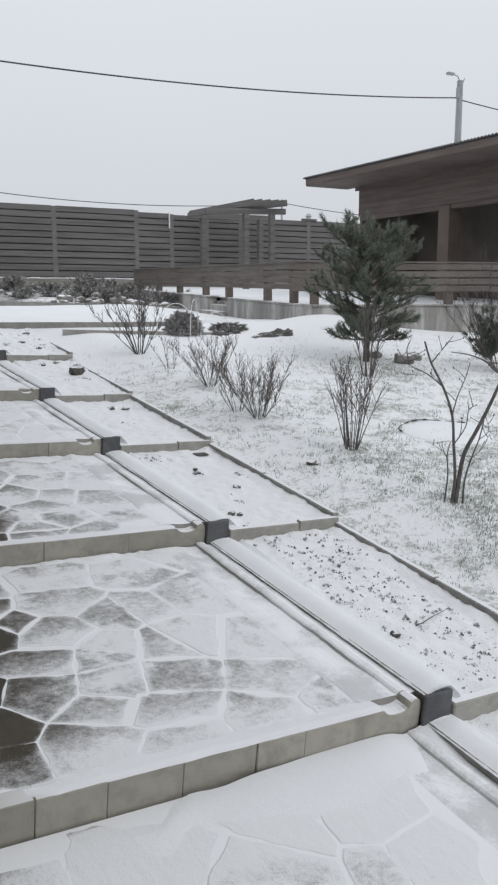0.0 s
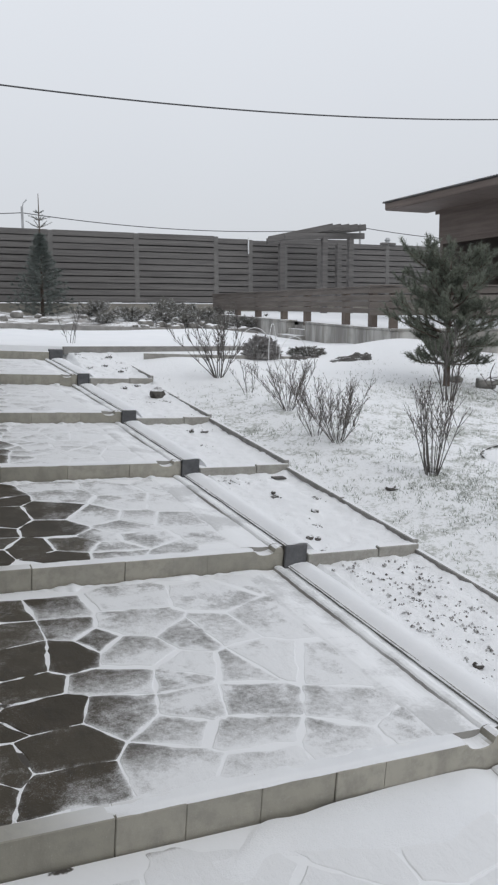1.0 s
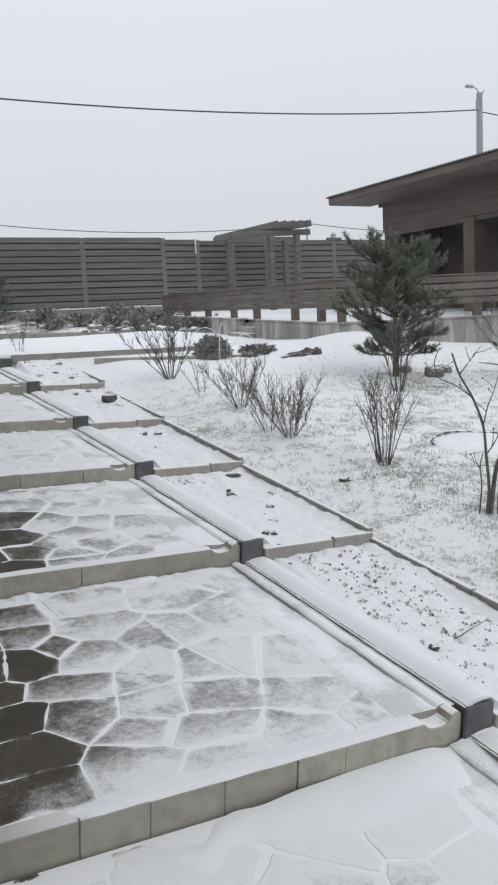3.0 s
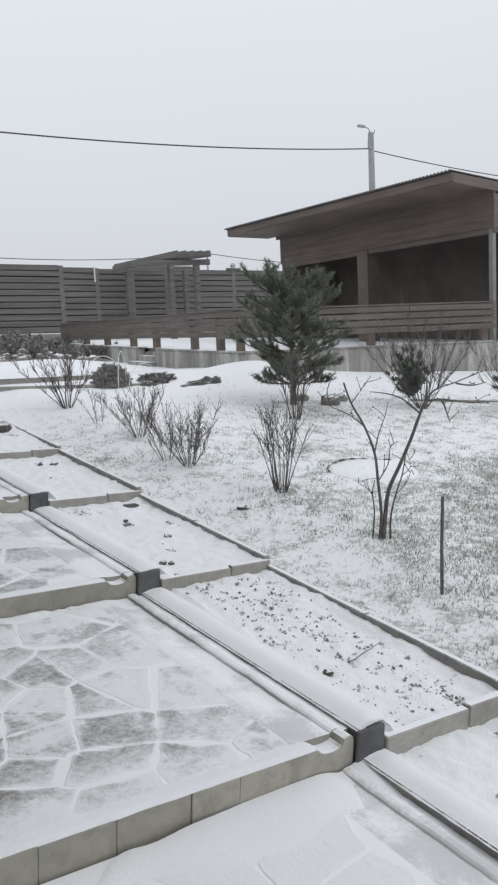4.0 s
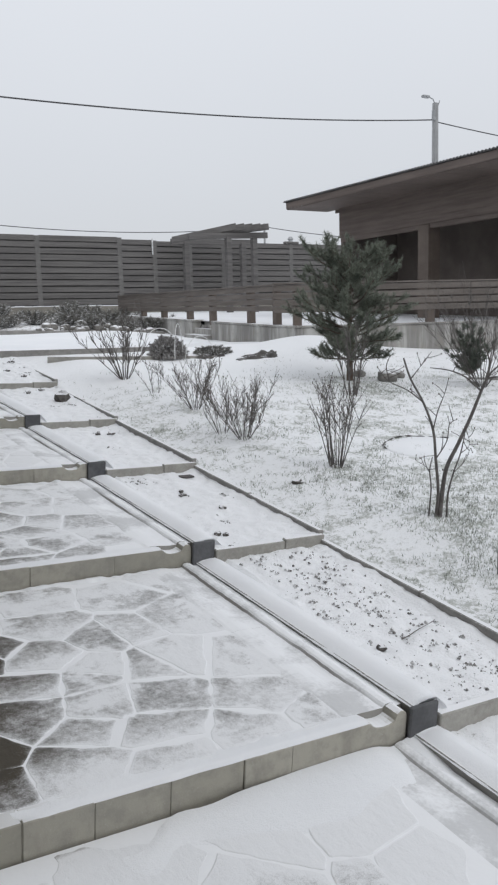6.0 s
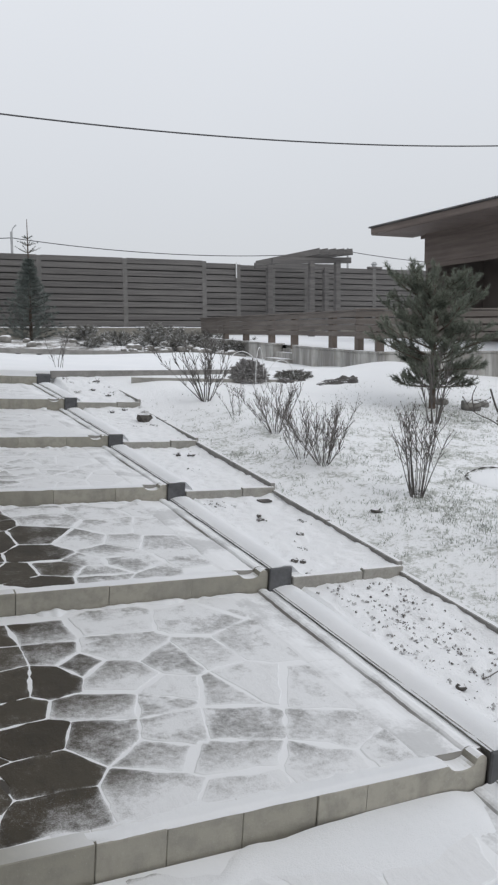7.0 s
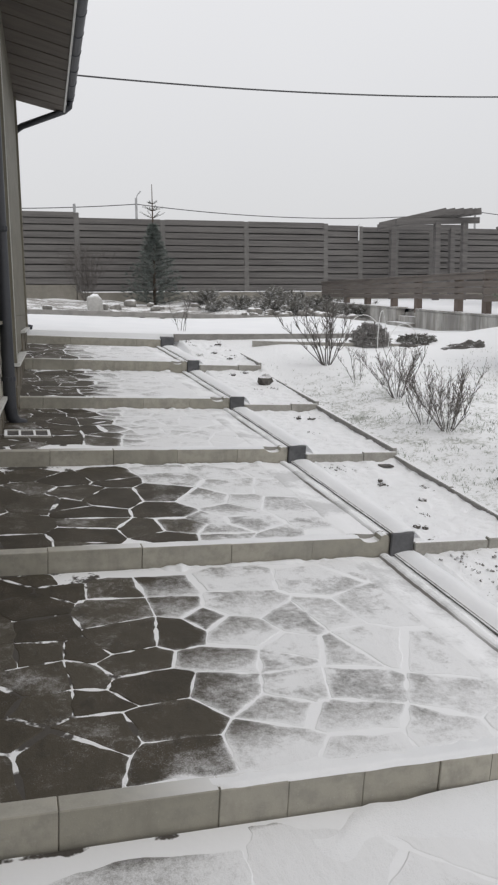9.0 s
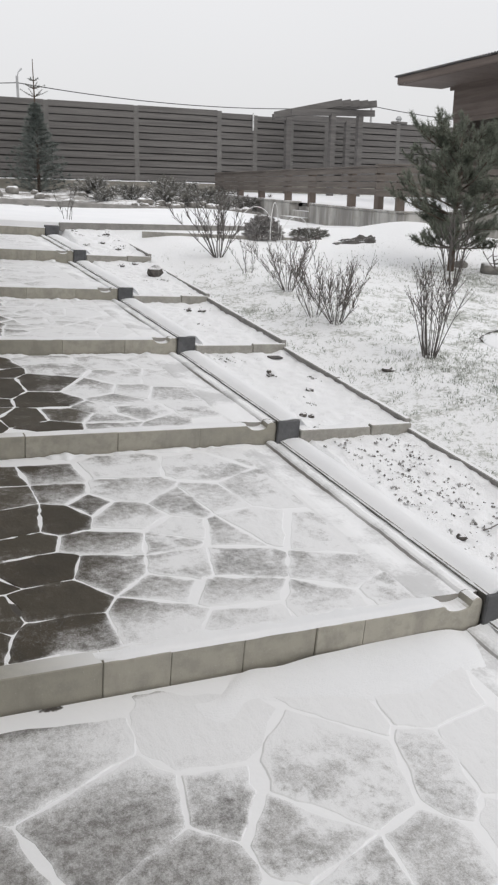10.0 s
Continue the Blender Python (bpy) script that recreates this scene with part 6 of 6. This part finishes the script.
def timber_edges():
    """Long low edging boards across the lawn's top end, one dark, one pale, and a snow-dusted mat."""
    for a, b, w, h, mat, label in (((2.6, 12.53, 1.275), (6.15, 12.50, 1.225), 0.06, 0.12, EDGE_M, "long grey edging kerb beside the path"), ((3.75, 12.15, 1.17), (6.25, 11.45, 1.09), 0.05, 0.10, BED_KERB_M, "low pale edging board across the lawn")):
        solid("edging_kerb", beam_between(a, b, w, h), mat, label, "kerb", "lawn edgings")


def crumpled_sheet(x, y, w, h, turn, seed):
    bm = bmesh.new()
    grid = []
    for j in range(11):
        row = []
        for i in range(15):
            u, v = (i / 14 - 0.5), (j / 10 - 0.5)
            e = 1 + 0.35 * noise.noise((u * 3, v * 3, seed))
            px, py = u * w * e, v * h * e
            q = Matrix.Rotation(turn, 3, "Z") @ Vector((px, py, 0))
            dip = smooth(0.28, 0.5, max(abs(u), abs(v)))
            z = land(x + q.x, y + q.y) + 0.03 + 0.07 * noise.noise((px * 7, py * 7, seed + 3)) + 0.03 * noise.noise((px * 19, py * 19, seed)) - 0.07 * dip
            row.append(bm.verts.new((x + q.x, y + q.y, z)))
        grid.append(row)
    for a, b in zip(grid, grid[1:]):
        for i in range(14):
            bm.faces.new((a[i], a[i + 1], b[i + 1], b[i]))
    solid("tarpaulin", bm, SHEET_M, "dark crumpled sheet half buried in snow", "tarpaulin", "dark sheets")


SHEET_M = capped("dark_sheet", (0.07, 0.065, 0.062), (0.12, 0.115, 0.11), 9, lo=0.9, hi=1.05)
timber_edges()
crumpled_sheet(6.75, 10.95, 0.75, 0.34, -0.35, 1.0)
crumpled_sheet(6.15, 11.45, 0.5, 0.3, 0.2, 4.0)
solid("edging_kerb", beam_between((8.95, 8.68, land(8.95, 8.68) - 0.012), (11.6, 6.95, land(11.6, 6.95) - 0.012), 0.07, 0.07), EDGE_M, "thin snow-covered edging behind the junipers", "kerb", "lawn edgings")
solid("rockery_edging", beam_between((-3.0, 17.3, land(-3, 17.3) + 0.02), (8.0, 17.25, land(8, 17.2) + 0.02), 0.06, 0.10), EDGE_M, "thin dark edging between path and rockery", "kerb", kind="structure")


def scatter_clods():
    """Crumbs of soil and frost-bitten leaves lying on the snow of the beds."""
    rng = random.Random(15)
    verts, faces = [], []

    def crumb(x, y, z, r):
        i = len(verts)
        n = 5
        ring = [Vector((x + r * math.cos(a) * rng.uniform(0.6, 1.3), y + r * math.sin(a) * rng.uniform(0.6, 1.3), z + rng.uniform(-0.004, 0.2 * r))) for a in (2 * math.pi * k / n for k in range(n))]
        verts.extend(ring)
        verts.append(Vector((x + rng.uniform(-r, r) * 0.4, y + rng.uniform(-r, r) * 0.4, z + r * rng.uniform(0.5, 1.1))))
        for k in range(n):
            faces.append((i + k, i + (k + 1) % n, i + n))
    beds = [(1.5, 2.35, -0.205, 150, 9), (2.55, 4.45, -0.06, 460, 210), (4.6, 6.4, 0.055, 34, 4), (6.55, 8.3, 0.165, 14, 3), (8.45, 10.5, 0.265, 40, 4), (10.6, 12.4, 0.42, 70, 6)]
    for kb, (y0, y1, z, n, groups) in enumerate(beds):
        centres = [(rng.uniform(X_BED + 0.16, X_EDGE - 0.08), rng.uniform(y0, y1)) for _ in range(groups)]
        for _ in range(n):
            c = rng.choice(centres)
            x, y = rng.gauss(c[0], 0.045), rng.gauss(c[1], 0.05)
            if X_BED + 0.08 < x < X_EDGE - 0.01 and y0 < y < y1:
                for _ in range(rng.randint(1, 4)):
                    crumb(x + rng.gauss(0, 0.010), y + rng.gauss(0, 0.010), z + bed_rise(kb) * max(0.0, (y - (y0 if kb else -1.6)) / (y1 - (y0 if kb else -1.6))) + 0.022 * noise.noise((x * 3, y * 3, kb * 3.7)) + 0.001, 0.003 + 0.010 * rng.random() ** 2)
    ob = new("soil_crumbs", bpy.data.meshes.new("soil_crumbs"))
    ob.data.from_pydata([tuple(SLOPE @ v) for v in verts], [], faces)
    ob.data.materials.append(CRUMB_M)
    tagged(ob, "dark crumbs of soil and withered leaves on the snowy beds", "soil", kind="stuff")


scatter_clods()


def grass():
    """Short blades that poke through the thin snow, thickest in the lawn's open lower corner."""
    rng = random.Random(4)
    verts, faces = [], []
    for _ in range(170000):
        x, y = rng.uniform(3.40, 10.0), 1.2 + 9.6 * rng.random() ** 1.4
        corner = smooth(3.65, 4.5, x + 0.5 * noise.noise((x, y, 8.0))) * smooth(5.9, 4.9, y + 0.7 * noise.noise((x * 0.8, y * 0.8, 2.0)))
        patch = 0.6 * noise.noise((x * 1.1, y * 1.5, 5.0)) + 0.9 * noise.noise((x * 5.2, y * 5.2, 9.0)) + 0.4 * noise.noise((x * 13, y * 13, 2.0))
        dens = max(0.0, 0.05 + 0.85 * patch) * (1 - 0.85 * smooth(7.5, 10.5, y)) + corner * max(0.05, 0.62 + 0.8 * patch) + 0.55 * math.exp(-((x - 7.0) ** 2 + (y - 8.6) ** 2) / 0.4) + 0.7 * math.exp(-((x - 4.32) ** 2 + (y - 4.25) ** 2) / 0.05)
        if rng.random() > dens:
            continue
        z = land(x, y)
        for _ in range(2):
            a = rng.uniform(0, 6.28)
            h = rng.uniform(0.010, 0.038)
            lean = Vector((math.cos(a), math.sin(a), 0)) * h * rng.uniform(0.3, 1.2)
            p = Vector((x + rng.gauss(0, 0.01), y + rng.gauss(0, 0.01), z - 0.003))
            s = Vector((-math.sin(a), math.cos(a), 0)) * 0.0027
            i = len(verts)
            verts += [p - s, p + s, p + lean + Vector((0, 0, h))]
            faces.append((i, i + 1, i + 2))
    me = bpy.data.meshes.new("grass")
    me.from_pydata([tuple(v) for v in verts], [], faces)
    me.materials.append(GRASS_M)
    tagged(new("grass", me), "short dull green winter grass poking through thin snow", "grass", kind="stuff")


grass()


# ---- odd clods, slates and a fallen twig on the beds ----
def lumps():
    for x, y, z, r, flat in ((3.02, 5.34, 0.085, 0.032, 0.6), (2.70, 4.82, 0.065, 0.026, 0.8), (2.75, 4.79, 0.065, 0.020, 0.8), (2.66, 4.56, 0.06, 0.019, 0.7), (2.71, 3.08, -0.04, 0.026, 0.7), (3.12, 9.57, 0.345, 0.085, 1.0), (2.72, 2.0, -0.145, 0.028, 0.5), (2.93, 5.87, 0.10, 0.02, 0.9)):
        p = SLOPE @ Vector((x, y, z))
        bm = bmesh.new()
        bmesh.ops.create_icosphere(bm, subdivisions=2, radius=r)
        for v in bm.verts:
            v.co = v.co * (1 + 0.5 * noise.noise(v.co / r * 1.6 + Vector((x * 9, y * 9, 0))))
            v.co.z *= flat
        solid("clod", bm, CLUMP_M, "dark clod of earth lying on the snowy bed", "clod", "garden clods", m=Matrix.Translation(p + Vector((0, 0, r * 0.3))))
    bm = bmesh.new()
    bmesh.ops.create_icosphere(bm, subdivisions=2, radius=0.05)
    for v in bm.verts:
        v.co = v.co * (1 + 0.5 * noise.noise(v.co / 0.05 * 1.6))
        v.co.z *= 0.45
    solid("clod", bm, CLUMP_M, "flat dark clod lying on the snowy lawn", "clod", "garden clods", m=pose(*at(3.87, 5.58, 0.008)))
    # withered plant stubs and tufts on the upper beds
    rng = random.Random(6)
    for x, y, n, h in ((2.88, 10.2, 8, 0.06), (3.08, 10.35, 9, 0.07), (2.99, 7.98, 7, 0.045), (3.11, 7.94, 7, 0.05), (2.85, 7.3, 4, 0.03), (2.73, 12.3, 4, 0.07), (3.2, 12.2, 5, 0.09), (2.95, 11.5, 8, 0.05), (3.08, 11.1, 6, 0.04), (2.89, 5.76, 8, 0.04)):
        k = max(0, sum(1 for s in STEP_Y if s <= y) - 1)
        z = BED_Z[k] + bed_rise(k + 1) * (y - STEP_Y[k]) / (STEP_Y[k + 1] - STEP_Y[k])
        p = SLOPE @ Vector((x, y, z))
        bm = bmesh.new()
        for _ in range(n + 3):
            a, r, s = rng.uniform(0, 6.28), rng.uniform(0.0, 0.055), rng.uniform(0.007, 0.016)
            o = p + Vector((r * math.cos(a), r * math.sin(a), 0.004))
            made = bmesh.ops.create_icosphere(bm, subdivisions=1, radius=s)["verts"]
            for v in made:
                v.co = v.co * (1 + 0.6 * noise.noise(v.co / s * 1.7 + Vector((a, r * 90, 0)))) + o
        for _ in range(3):
            a = rng.uniform(0, 6.28)
            tube(bm, sway(p, (math.cos(a), math.sin(a), 0.8), 0.6 * h + 0.01, 3, rng, 0.4), [0.004, 0.003, 0.003, 0.002], 4)
        solid("dead_plant", bm, CLUMP_M, "withered brown plant stub poking from the snowy bed", "plant", "withered plants", "stuff")
    bm = box_bm(-0.07, -0.03, -0.006, 0.07, 0.03, 0.006, 0.004)
    solid("slate", bm, CLOD_M, "broken dark slate lying on the bed", "slate", m=Matrix.Translation(SLOPE @ Vector((3.17, 6.27, 0.125))) @ Euler((0.15, 0.1, 0.3)).to_matrix().to_4x4())
    rng = random.Random(2)
    bm = bmesh.new()
    p = SLOPE @ Vector((2.86, 3.10, -0.02))
    tube(bm, sway(p, (0.9, 0.15, 0.06), 0.34, 6, rng, 0.12), [0.0035, 0.003, 0.003, 0.0025, 0.002, 0.002, 0.0015], 5)
    solid("twig", bm, BARK_M, "thin fallen twig on the snowy bed", "twig")


lumps()


def drain_grate():
    """The slotted drain at the downspout's foot, snow lying on its bars."""
    ob = thing("drain_grate", SLOPE @ Matrix.Translation((0.06, 6.98, 0.236)), "small slotted drain at the downspout with snow on its bars", "drain grate")
    for x0, y0, x1, y1 in ((0, 0, 0.38, 0.03), (0, 0.24, 0.38, 0.27), (0, 0.03, 0.03, 0.24), (0.35, 0.03, 0.38, 0.24), (0.115, 0.03, 0.14, 0.24), (0.235, 0.03, 0.26, 0.24)):
        part("bar", box_bm(x0, y0, -0.01, x1, y1, 0.012, 0.004), BED_KERB_M, ob)
    part("pit", box_bm(0.02, 0.02, -0.02, 0.36, 0.25, 0.002), CLOD_M, ob, "dark pit under the bars")


drain_grate()
